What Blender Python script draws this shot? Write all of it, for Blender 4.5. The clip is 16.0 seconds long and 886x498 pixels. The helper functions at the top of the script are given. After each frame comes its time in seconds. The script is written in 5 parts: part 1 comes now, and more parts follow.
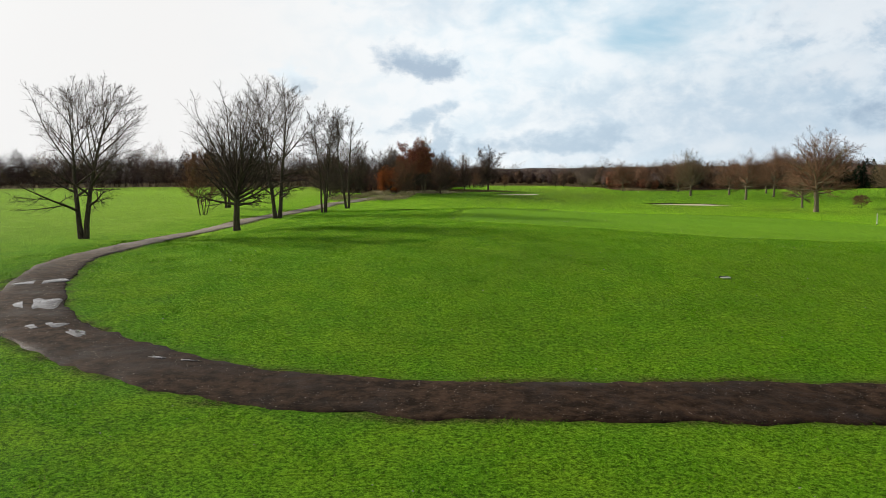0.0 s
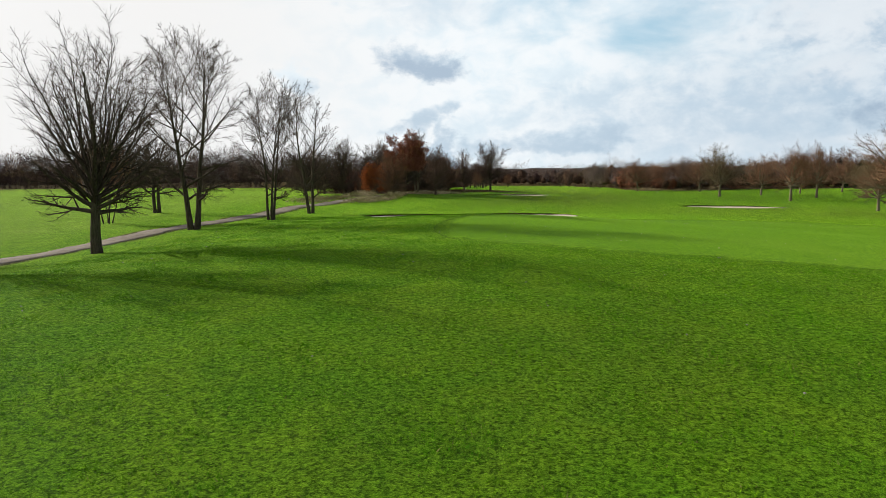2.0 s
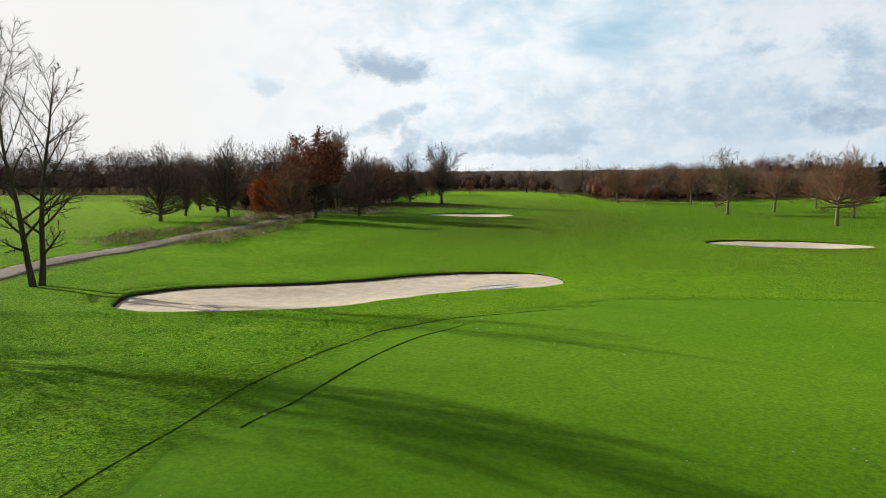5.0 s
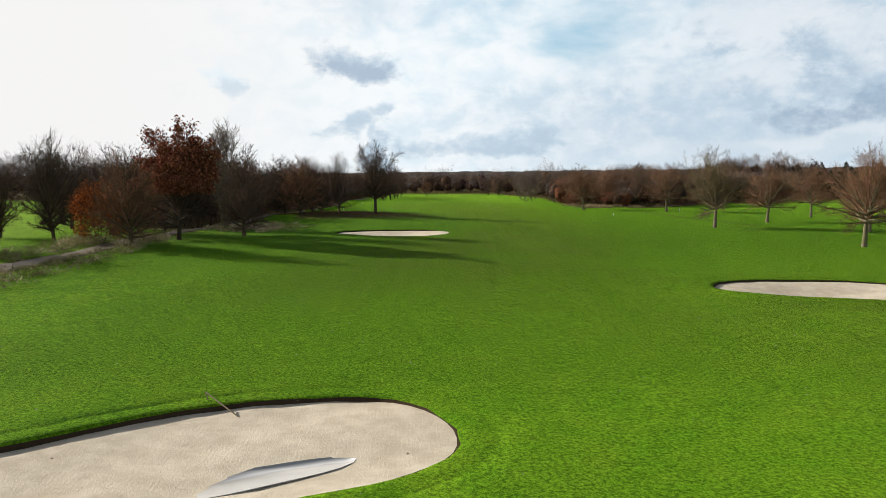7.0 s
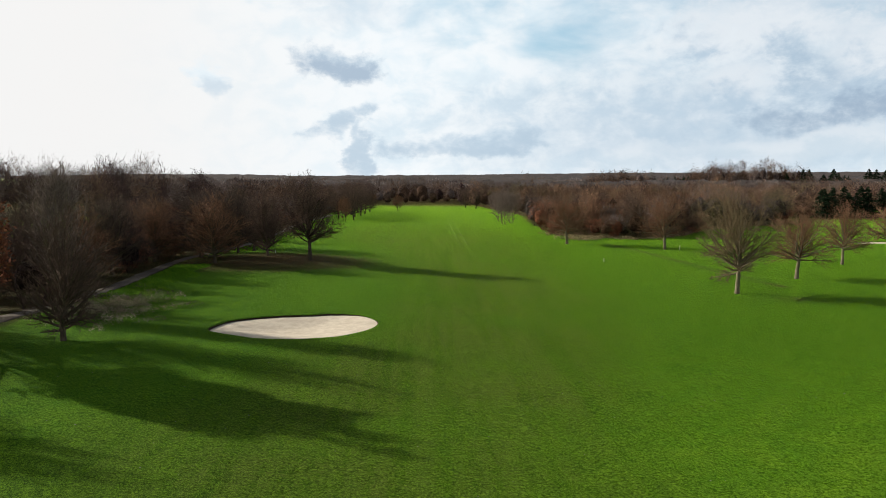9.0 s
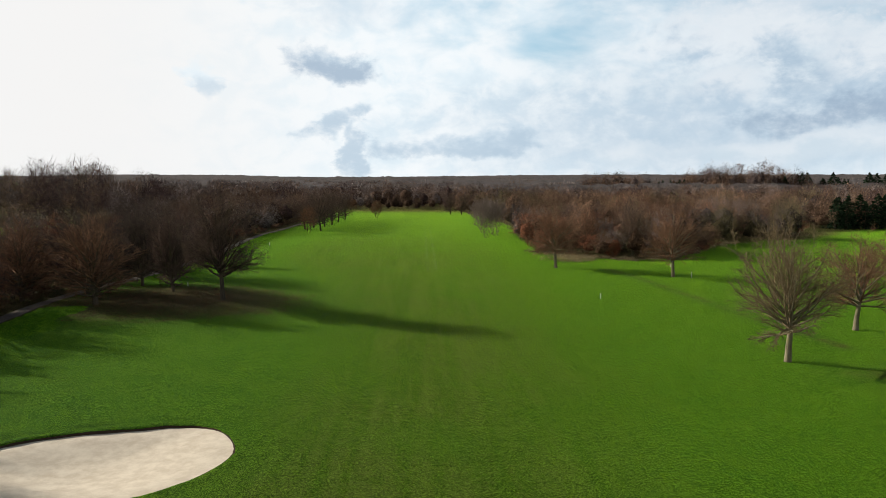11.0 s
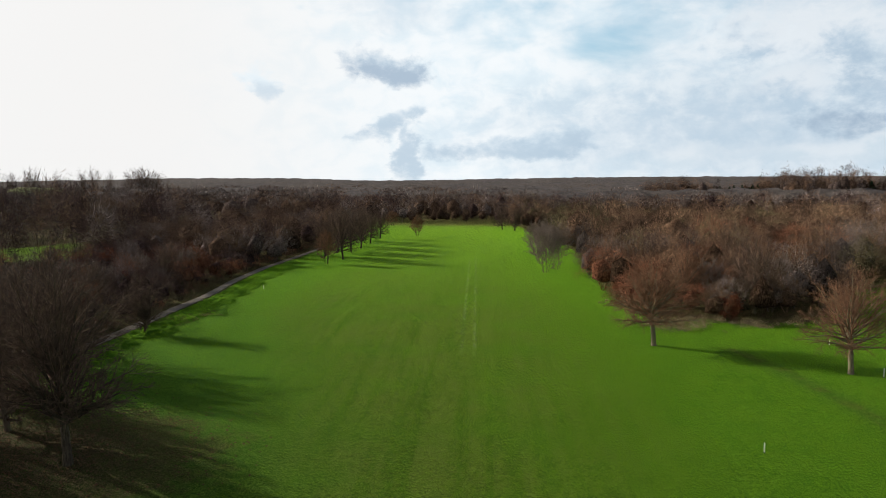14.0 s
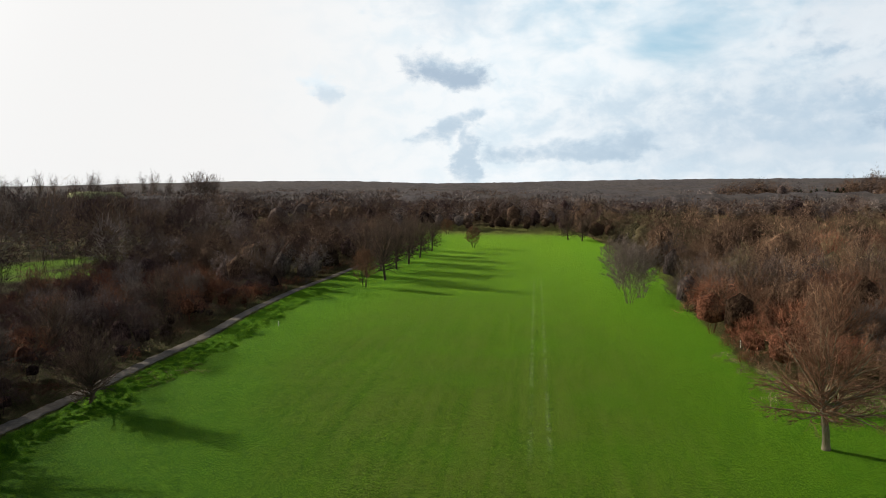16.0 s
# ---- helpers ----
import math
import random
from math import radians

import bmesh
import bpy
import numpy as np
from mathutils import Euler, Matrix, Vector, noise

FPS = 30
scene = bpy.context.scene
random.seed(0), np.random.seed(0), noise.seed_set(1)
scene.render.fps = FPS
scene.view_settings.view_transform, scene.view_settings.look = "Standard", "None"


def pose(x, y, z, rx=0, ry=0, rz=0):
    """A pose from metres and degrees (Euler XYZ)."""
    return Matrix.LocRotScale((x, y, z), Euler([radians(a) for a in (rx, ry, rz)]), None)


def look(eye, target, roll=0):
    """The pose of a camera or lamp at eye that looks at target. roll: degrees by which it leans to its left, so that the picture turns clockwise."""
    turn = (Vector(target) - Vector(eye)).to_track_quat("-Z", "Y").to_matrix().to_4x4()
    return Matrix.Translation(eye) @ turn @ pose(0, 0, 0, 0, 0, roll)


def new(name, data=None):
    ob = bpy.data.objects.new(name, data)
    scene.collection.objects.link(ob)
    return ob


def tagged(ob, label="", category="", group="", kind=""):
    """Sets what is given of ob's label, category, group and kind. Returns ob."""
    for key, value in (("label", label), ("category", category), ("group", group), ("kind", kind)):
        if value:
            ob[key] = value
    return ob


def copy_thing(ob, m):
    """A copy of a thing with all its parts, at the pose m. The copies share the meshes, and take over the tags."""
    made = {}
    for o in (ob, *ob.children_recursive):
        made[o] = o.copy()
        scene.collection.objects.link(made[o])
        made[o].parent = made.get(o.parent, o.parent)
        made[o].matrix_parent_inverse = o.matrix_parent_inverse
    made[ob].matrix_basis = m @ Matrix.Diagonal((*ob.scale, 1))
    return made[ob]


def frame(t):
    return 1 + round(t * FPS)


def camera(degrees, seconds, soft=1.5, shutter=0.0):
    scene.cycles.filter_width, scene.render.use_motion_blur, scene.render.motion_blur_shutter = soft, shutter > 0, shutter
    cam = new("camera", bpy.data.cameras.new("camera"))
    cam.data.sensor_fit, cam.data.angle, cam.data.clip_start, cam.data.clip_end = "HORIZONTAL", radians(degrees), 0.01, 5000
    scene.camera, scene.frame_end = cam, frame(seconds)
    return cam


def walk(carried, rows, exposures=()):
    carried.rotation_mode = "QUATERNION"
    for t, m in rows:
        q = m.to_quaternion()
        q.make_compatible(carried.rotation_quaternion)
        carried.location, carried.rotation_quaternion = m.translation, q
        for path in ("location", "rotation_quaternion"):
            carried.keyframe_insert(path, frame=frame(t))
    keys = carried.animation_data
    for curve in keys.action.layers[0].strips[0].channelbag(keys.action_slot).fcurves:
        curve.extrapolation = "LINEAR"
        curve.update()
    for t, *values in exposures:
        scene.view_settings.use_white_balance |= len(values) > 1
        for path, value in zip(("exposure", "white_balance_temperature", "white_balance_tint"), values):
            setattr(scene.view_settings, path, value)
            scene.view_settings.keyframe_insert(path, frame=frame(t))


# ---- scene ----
cam = camera(62.27, 16.0, soft=0.85)
PATH = [
    (0.0, 0.00, 0.00, 4.86, 84.17, 0.64, 1.40),
    (0.5, 0.06, 3.94, 4.63, 84.17, 0.62, 1.46),
    (1.0, 0.13, 8.40, 4.44, 84.18, 0.63, 1.50),
    (1.5, 0.26, 13.16, 4.40, 84.21, 0.68, 1.58),
    (2.0, 0.50, 17.97, 4.38, 84.22, 0.74, 1.51),
    (2.5, 1.04, 22.95, 4.52, 84.23, 0.70, 1.54),
    (3.0, 1.76, 27.86, 4.80, 84.25, 0.57, 1.51),
    (3.5, 2.51, 32.83, 5.13, 84.25, 0.48, 1.52),
    (4.0, 3.23, 37.90, 5.42, 84.26, 0.45, 1.53),
    (4.5, 3.80, 43.48, 5.55, 84.29, 0.49, 0.68),
    (5.0, 4.41, 48.96, 5.77, 84.32, 0.57, -1.09),
    (5.2, 4.73, 50.97, 5.87, 84.33, 0.62, -1.66),
    (7.3, 10.58, 72.75, 6.49, 84.31, 0.61, -3.88),
    (7.5, 11.01, 74.96, 6.88, 84.30, 0.56, -4.12),
    (8.0, 12.21, 80.44, 8.11, 84.31, 0.50, -4.49),
    (8.5, 13.64, 85.72, 9.51, 84.32, 0.45, -4.67),
    (9.0, 15.13, 90.76, 10.77, 84.35, 0.40, -4.87),
    (9.5, 16.61, 95.50, 11.43, 84.35, 0.31, -5.04),
    (10.0, 17.98, 100.16, 11.57, 84.35, 0.22, -5.32),
    (10.2, 18.53, 102.04, 11.60, 84.38, 0.25, -5.41),
    (12.3, 23.68, 124.55, 13.54, 84.44, 0.38, -4.73),
    (12.5, 23.97, 126.71, 13.73, 84.47, 0.48, -4.29),
    (13.0, 24.52, 132.09, 14.21, 84.50, 0.48, -3.43),
    (13.5, 24.81, 137.52, 14.65, 84.54, 0.45, -2.52),
    (14.0, 24.96, 143.05, 15.04, 84.59, 0.44, -1.17),
    (14.5, 25.11, 148.65, 15.30, 84.63, 0.47, 0.04),
    (15.0, 25.25, 154.24, 15.50, 84.68, 0.49, 0.93),
    (15.5, 25.32, 159.74, 15.73, 84.74, 0.51, 2.09),
    (16.0, 25.35, 165.31, 15.90, 84.81, 0.54, 3.43),
]
walk(cam, [(r[0], pose(*r[1:])) for r in PATH], exposures=[(0.0, 0.62), (16.0, 0.62)])

# ---- sky and sun ----
SUN_AZ, SUN_EL = radians(-60.5), radians(21.0)          # azimuth from +y towards +x
TO_SUN = Vector((math.sin(SUN_AZ) * math.cos(SUN_EL), math.cos(SUN_AZ) * math.cos(SUN_EL), math.sin(SUN_EL)))
sun = new("sun", bpy.data.lights.new("sun", "SUN"))
sun.data.energy, sun.data.angle, sun.data.color = 5.0, radians(0.6), (1.0, 0.93, 0.82)
sun.matrix_world = look(TO_SUN * 100, (0, 0, 0))


class Nodes:
    """Short hand for building node trees."""

    def __init__(self, tree):
        self.tree, self.nodes = tree, tree.nodes
        self.nodes.clear()

    def add(self, kind, *links, **settings):
        n = self.nodes.new(kind)
        for key, value in settings.items():
            if key in ("operation", "blend_type", "data_type", "noise_dimensions", "interpolation_type", "sky_type", "sun_disc", "sun_elevation",
                       "sun_rotation", "attribute_name", "use_clamp", "feature", "distance", "voronoi_dimensions", "clamp", "air_density", "dust_density"):
                if key == "operation": n.operation = value
                elif key == "blend_type": n.blend_type = value
                elif key == "data_type": n.data_type = value
                elif key == "noise_dimensions": n.noise_dimensions = value
                elif key == "interpolation_type": n.interpolation_type = value
                elif key == "sky_type": n.sky_type = value
                elif key == "sun_disc": n.sun_disc = value
                elif key == "sun_elevation": n.sun_elevation = value
                elif key == "sun_rotation": n.sun_rotation = value
                elif key == "attribute_name": n.attribute_name = value
                elif key == "use_clamp": n.use_clamp = value
                elif key == "feature": n.feature = value
                elif key == "clamp": n.clamp = value
            else:
                n.inputs[key].default_value = value
        for i, v in enumerate(links):
            self.put(n.inputs[i], v)
        return n

    def put(self, socket, v):
        if v is None:
            return
        if hasattr(v, "is_output"):
            self.tree.links.new(v, socket)
        elif hasattr(v, "outputs"):
            self.tree.links.new(v.outputs[0], socket)
        else:
            socket.default_value = v

    def math(self, op, a, b=0.0, clamp=False):
        return self.add("ShaderNodeMath", a, b, operation=op, use_clamp=clamp).outputs[0]

    def ramp(self, v, lo, hi, a=0.0, b=1.0, smooth=True):
        n = self.nodes.new("ShaderNodeMapRange")
        n.interpolation_type = "SMOOTHSTEP" if smooth else "LINEAR"
        self.put(n.inputs[0], v)
        for i, x in zip((1, 2, 3, 4), (lo, hi, a, b)):
            n.inputs[i].default_value = x
        return n.outputs[0]

    def mix(self, f, a, b, blend="MIX"):
        n = self.nodes.new("ShaderNodeMix")
        n.data_type, n.blend_type = "RGBA", blend
        self.put(n.inputs[0], f)
        self.put(n.inputs[6], (*a, 1) if isinstance(a, tuple) and len(a) == 3 else a)
        self.put(n.inputs[7], (*b, 1) if isinstance(b, tuple) and len(b) == 3 else b)
        return n.outputs[2]

    def noise(self, vec, scale, detail=3.0, rough=0.55, distortion=0.0):
        n = self.nodes.new("ShaderNodeTexNoise")
        self.put(n.inputs["Vector"], vec)
        n.inputs["Scale"].default_value, n.inputs["Detail"].default_value = scale, detail
        n.inputs["Roughness"].default_value, n.inputs["Distortion"].default_value = rough, distortion
        return n.outputs[0]


world = bpy.data.worlds.new("sky")
scene.world = world
world.use_nodes = True
N = Nodes(world.node_tree)
ray_dir = N.add("ShaderNodeTexCoord").outputs["Generated"]
axis = N.add("ShaderNodeSeparateXYZ", ray_dir).outputs
azim = N.math("MULTIPLY", N.math("ARCTAN2", axis[0], axis[1]), 57.29578)
elev = N.math("MULTIPLY", N.math("ARCSINE", axis[2]), 57.29578)
flat = N.add("ShaderNodeCombineXYZ", N.math("MULTIPLY", azim, 0.1), N.math("MULTIPLY", elev, 0.22), 0.0).outputs[0]
sky = N.add("ShaderNodeTexSky", sky_type="NISHITA", sun_disc=False, sun_elevation=SUN_EL, sun_rotation=SUN_AZ).outputs[0]
high_blue = N.mix(1.0, sky, (0.026, 0.028, 0.030), "MULTIPLY")
blue = N.mix(N.ramp(elev, 14.0, 32.0), N.mix(0.6, N.mix(1.0, sky, (0.062, 0.066, 0.070), "MULTIPLY"), (0.365, 0.548, 0.650)), high_blue)
puff = N.add("ShaderNodeCombineXYZ", N.math("MULTIPLY", azim, 0.13), N.math("MULTIPLY", elev, 0.19), 4.0).outputs[0]
wide = N.noise(flat, 0.75, 4.0, 0.55, 0.3)
fine = N.noise(flat, 1.7, 6.0, 0.52, 0.3)
billow = N.noise(puff, 2.6, 8.0, 0.56, 0.35)
crisp = N.noise(puff, 7.0, 6.0, 0.62, 0.2)
# how much thin cloud stands before the blue: thick near the horizon and towards the sun, open overhead
cover = N.math("ADD", N.math("MULTIPLY", wide, 0.45), N.math("MULTIPLY", fine, 0.55))
lean = N.math("ADD", cover, N.ramp(elev, 2.0, 12.0, 0.20, 0.03))
lean = N.math("ADD", lean, N.ramp(azim, -30.0, 8.0, 0.25, 0.03))
lean = N.math("SUBTRACT", lean, N.ramp(elev, 16.0, 40.0, 0.0, 0.16))
cloud = N.ramp(N.math("SUBTRACT", lean, N.math("MULTIPLY", N.math("MULTIPLY", N.ramp(azim, 11.0, 17.0), N.ramp(azim, 19.0, 27.0, 1.0, 0.0)), N.ramp(elev, 9.0, 14.0, -0.04, 0.20))), 0.36, 0.62)
white = N.mix(N.ramp(billow, 0.34, 0.60), (0.515, 0.583, 0.625), (0.60, 0.628, 0.645))
white = N.mix(N.ramp(elev, 15.0, 34.0), white, (0.055, 0.066, 0.086))
white = N.mix(N.math("MULTIPLY", N.ramp(azim, -22.0, 3.0, 1.0, 0.0), N.ramp(elev, 25.0, 50.0, 1.0, 0.0)), white, (0.595, 0.592, 0.588))


# clouds drift out of round: their outlines follow a bent grid of azimuth and elevation
bend = N.add("ShaderNodeTexNoise", puff, Scale=1.5, Detail=5.0, Roughness=0.6)
bent = N.add("ShaderNodeSeparateColor", bend.outputs["Color"]).outputs
azim_b = N.math("ADD", azim, N.math("MULTIPLY", N.math("SUBTRACT", bent[0], 0.5), 9.0))
elev_b = N.math("ADD", elev, N.math("MULTIPLY", N.math("SUBTRACT", bent[1], 0.5), 3.6))


def cloud_body(under, az, el, half_w, half_h, top, base, tilt=0.0, soft=0.5, amount=1.0, split=0.0):
    """A cloud with a billowing rim, centred at an azimuth and an elevation in degrees: its top in one colour, its underside in another."""
    da = N.math("MULTIPLY", N.math("SUBTRACT", azim_b, az), 1.0 / half_w)
    de = N.math("SUBTRACT", N.math("SUBTRACT", elev_b, el), N.math("MULTIPLY", N.math("SUBTRACT", azim_b, az), tilt))
    de = N.math("MULTIPLY", de, 1.0 / half_h)
    far_ = N.math("ADD", N.math("MULTIPLY", da, da), N.math("MULTIPLY", de, de))
    far_ = N.math("ADD", far_, N.math("MULTIPLY", N.math("SUBTRACT", billow, 0.5), 3.6))
    far_ = N.math("ADD", far_, N.math("MULTIPLY", N.math("SUBTRACT", crisp, 0.5), 2.4))
    shade = N.math("ADD", N.math("MULTIPLY", de, 0.55), N.math("MULTIPLY", N.math("SUBTRACT", crisp, 0.5), 0.8))
    shade = N.math("ADD", shade, N.math("MULTIPLY", N.math("SUBTRACT", billow, 0.5), 2.2))
    return N.mix(N.ramp(far_, 0.95 - 2.0 * soft, 0.95 + 2.3 * soft, amount, 0.0), under, N.mix(N.ramp(shade, split - 0.45, split + 0.45), base, top))


WHITE_TOP, PALE_TOP, HAZE_GREY, MID_GREY, DEEP_GREY = (0.585, 0.608, 0.625), (0.49, 0.548, 0.588), (0.375, 0.455, 0.525), (0.33, 0.41, 0.485), (0.27, 0.34, 0.42)
body = N.mix(cloud, blue, white)
# the broad bank of cumulus away from the sun, with its grey undersides
body = cloud_body(body, 23.0, 4.2, 15.0, 3.2, PALE_TOP, HAZE_GREY, 0.03, 1.1, 0.9, 0.4)
body = cloud_body(body, 35.5, 13.2, 9.0, 3.6, HAZE_GREY, MID_GREY, 0.0, 0.9, 0.85)
body = cloud_body(body, 28.5, 9.6, 6.2, 2.5, WHITE_TOP, HAZE_GREY, -0.05, 0.45, 1.0, -0.25)
body = cloud_body(body, 31.5, 7.2, 3.2, 1.5, PALE_TOP, MID_GREY, -0.35, 0.6, 0.95, 0.15)
body = cloud_body(body, 36.5, 7.4, 3.8, 2.4, WHITE_TOP, HAZE_GREY, 0.1, 0.45, 1.0, -0.15)
body = cloud_body(body, 26.5, 6.0, 2.4, 1.4, WHITE_TOP, HAZE_GREY, 0.0, 0.5, 0.9, -0.1)
body = cloud_body(body, 34.0, 4.5, 5.6, 1.15, HAZE_GREY, DEEP_GREY, 0.10, 0.6, 0.95, 0.35)
body = cloud_body(body, 31.0, 2.1, 7.0, 0.75, WHITE_TOP, PALE_TOP, 0.05, 0.6, 0.8)
body = cloud_body(body, 19.5, 1.6, 2.2, 0.9, WHITE_TOP, PALE_TOP, 0.05, 0.7, 0.8)
# small grey clouds over the fairway
body = cloud_body(body, 10.2, 3.0, 2.4, 0.9, HAZE_GREY, MID_GREY, 0.05, 0.5, 0.85, 0.3)
body = cloud_body(body, 5.4, 2.5, 4.6, 0.75, HAZE_GREY, MID_GREY, 0.02, 0.55, 0.9, 0.3)
body = cloud_body(body, -1.7, 2.2, 1.0, 2.1, HAZE_GREY, MID_GREY, 0.0, 0.5, 0.85, 0.3)
body = cloud_body(body, -3.2, 4.3, 2.0, 1.0, HAZE_GREY, MID_GREY, 0.35, 0.5, 0.9, 0.2)
body = cloud_body(body, -3.2, 8.7, 2.9, 1.25, MID_GREY, DEEP_GREY, -0.16, 0.45, 0.95, 0.1)
body = cloud_body(body, -2.8, 13.2, 4.0, 1.4, HAZE_GREY, HAZE_GREY, -0.2, 1.0, 0.6)
body = cloud_body(body, -12.3, 6.9, 0.9, 1.3, (0.50, 0.585, 0.64), HAZE_GREY, 0.0, 0.7, 0.7)
# the sky dims a little away from the sun
body = N.mix(N.ramp(azim, 4.0, 26.0), body, N.mix(1.0, body, (0.86, 0.89, 0.92), "MULTIPLY"))
body = N.mix(N.ramp(elev, -2.0, 0.2, 1.0, 0.0), body, (0.07, 0.07, 0.06))
# the bright veil of thin cloud round the sun
near_sun = N.add("ShaderNodeVectorMath", ray_dir, tuple(TO_SUN), operation="DOT_PRODUCT").outputs["Value"]
veil = N.math("MULTIPLY", N.math("POWER", N.math("MAXIMUM", near_sun, 0.0), 34.0), 1.6)
body = N.mix(1.0, body, N.add("ShaderNodeCombineColor", veil, N.math("MULTIPLY", veil, 0.96), N.math("MULTIPLY", veil, 0.88)).outputs[0], "ADD")
back = N.add("ShaderNodeBackground", body, 1.0)
N.add("ShaderNodeOutputWorld", back)


# ---- materials ----
def material(name, build, rough=0.8):
    m = bpy.data.materials.new(name)
    m.use_nodes = True
    n = Nodes(m.node_tree)
    n.shader = n.nodes.new("ShaderNodeBsdfPrincipled")
    n.shader.inputs["Roughness"].default_value = rough
    n.shader.inputs["Specular IOR Level"].default_value = 0.02
    out = n.nodes.new("ShaderNodeOutputMaterial")
    n.tree.links.new(n.shader.outputs[0], out.inputs[0])
    n.place = n.nodes.new("ShaderNodeNewGeometry").outputs["Position"]
    build(n)
    return m


def bump(n, height, strength, distance):
    b = n.nodes.new("ShaderNodeBump")
    b.inputs["Strength"].default_value, b.inputs["Distance"].default_value = strength, distance
    n.put(b.inputs["Height"], height)
    n.put(n.shader.inputs["Normal"], b)


def turf(n):
    zone = n.add("ShaderNodeAttribute", attribute_name="zone")
    z = n.add("ShaderNodeSeparateColor", zone.outputs["Color"]).outputs
    big, mid = n.noise(n.place, 0.045, 4, 0.6), n.noise(n.place, 0.5, 5, 0.65, 0.4)
    tuft, blade = n.noise(n.place, 11.0, 4, 0.75, 0.3), n.noise(n.place, 30.0, 3, 0.8)
    clump = n.noise(n.place, 1.7, 4, 0.7, 0.5)
    axis = n.add("ShaderNodeSeparateXYZ", n.place).outputs
    # the line of play leans a little; mowers and wheels leave their marks along it
    lane = n.math("SUBTRACT", axis[0], n.math("MULTIPLY", axis[1], 0.066))
    strip = n.noise(n.add("ShaderNodeCombineXYZ", n.math("MULTIPLY", lane, 1.3), n.math("MULTIPLY", axis[1], 0.035), 0.0).outputs[0], 1.0, 3, 0.6)
    rough = n.mix(n.ramp(mid, 0.35, 0.68), (0.092, 0.255, 0.004), (0.200, 0.338, 0.007))
    # beyond the path rough and meadow are painted paler, as low sun brightens them
    rough = n.mix(n.ramp(axis[1], 20.0, 58.0, 0.0, 0.8), rough, n.mix(n.ramp(mid, 0.35, 0.68), (0.132, 0.285, 0.008), (0.225, 0.345, 0.014)))
    pale_meadow = n.mix(n.ramp(mid, 0.3, 0.7), (0.225, 0.330, 0.022), (0.340, 0.420, 0.044))
    in_meadow = n.math("MULTIPLY", n.ramp(axis[0], -26.0, -19.0, 1.0, 0.0), n.ramp(axis[1], 34.0, 60.0))
    rough = n.mix(n.math("MULTIPLY", in_meadow, 0.75), rough, pale_meadow)
    rough = n.mix(n.ramp(n.noise(n.place, 1.3, 5, 0.7), 0.58, 0.76, 0.0, 0.45), rough, (0.175, 0.205, 0.024))
    rough = n.mix(n.ramp(n.noise(n.place, 0.55, 5, 0.75, 0.5), 0.66, 0.74, 0.0, 0.6), rough, (0.105, 0.085, 0.026))
    mown = n.mix(n.ramp(big, 0.35, 0.65), (0.054, 0.126, 0.003), (0.078, 0.148, 0.005))
    mown = n.mix(n.ramp(mid, 0.3, 0.75, 0.0, 0.45), mown, (0.045, 0.120, 0.003))
    mown = n.mix(n.math("MULTIPLY", in_meadow, 0.75), mown, pale_meadow)
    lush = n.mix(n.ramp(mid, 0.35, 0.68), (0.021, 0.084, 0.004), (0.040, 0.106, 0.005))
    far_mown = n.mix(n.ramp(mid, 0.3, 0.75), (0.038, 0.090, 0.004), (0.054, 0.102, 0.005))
    # backlit gleam of far turf at a low view, put into its colour
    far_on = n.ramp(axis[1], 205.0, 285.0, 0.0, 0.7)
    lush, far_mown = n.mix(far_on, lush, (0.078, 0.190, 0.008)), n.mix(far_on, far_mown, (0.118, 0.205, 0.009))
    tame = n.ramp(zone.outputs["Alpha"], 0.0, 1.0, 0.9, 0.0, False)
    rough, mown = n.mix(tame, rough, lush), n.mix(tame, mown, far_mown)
    worn = n.mix(n.ramp(n.noise(n.place, 3.0, 5, 0.8), 0.42, 0.58), (0.023, 0.050, 0.003), (0.082, 0.082, 0.011))
    worn = n.mix(n.ramp(strip, 0.40, 0.60, 0.0, 0.85), worn, (0.092, 0.094, 0.014))
    worn = n.mix(n.ramp(strip, 0.34, 0.46, 0.5, 0.0), worn, (0.022, 0.058, 0.003))
    # leaf litter, its brown darkened further for the shade under the trees
    litter = n.mix(n.ramp(tuft, 0.35, 0.65), (0.018, 0.011, 0.007), (0.062, 0.038, 0.022))
    litter = n.mix(n.ramp(blade, 0.62, 0.72), litter, (0.14, 0.085, 0.045))
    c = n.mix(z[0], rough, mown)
    c = n.mix(n.math("MULTIPLY", z[2], n.ramp(n.noise(n.place, 0.09, 5, 0.65), 0.28, 0.62, 0.2, 1.0)), c, worn)
    for offset in (14.1, 15.3):
        wheel = n.math("ABSOLUTE", n.math("SUBTRACT", lane, offset))
        mark = n.math("MULTIPLY", n.ramp(wheel, 0.06, 0.26, 1.0, 0.0), n.math("MULTIPLY", n.ramp(axis[1], 204.0, 212.0), n.ramp(axis[1], 285.0, 302.0, 1.0, 0.0)))
        mark = n.math("MULTIPLY", mark, n.ramp(n.noise(n.place, 0.9, 5, 0.75), 0.42, 0.60, 0.0, 0.5))
        c = n.mix(mark, c, (0.26, 0.25, 0.085))
    c = n.mix(1.0, c, (0.81, 1.0, 1.3), "MULTIPLY")
    soil_ = n.math("ADD", z[1], n.math("MULTIPLY", n.math("SUBTRACT", mid, 0.5), 0.9))
    c = n.mix(n.math("MULTIPLY", n.ramp(soil_, 0.30, 0.62), n.ramp(z[1], 0.0, 0.15)), c, litter)
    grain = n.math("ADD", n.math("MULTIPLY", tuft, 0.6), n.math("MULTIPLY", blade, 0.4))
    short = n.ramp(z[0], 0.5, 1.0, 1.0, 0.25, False)
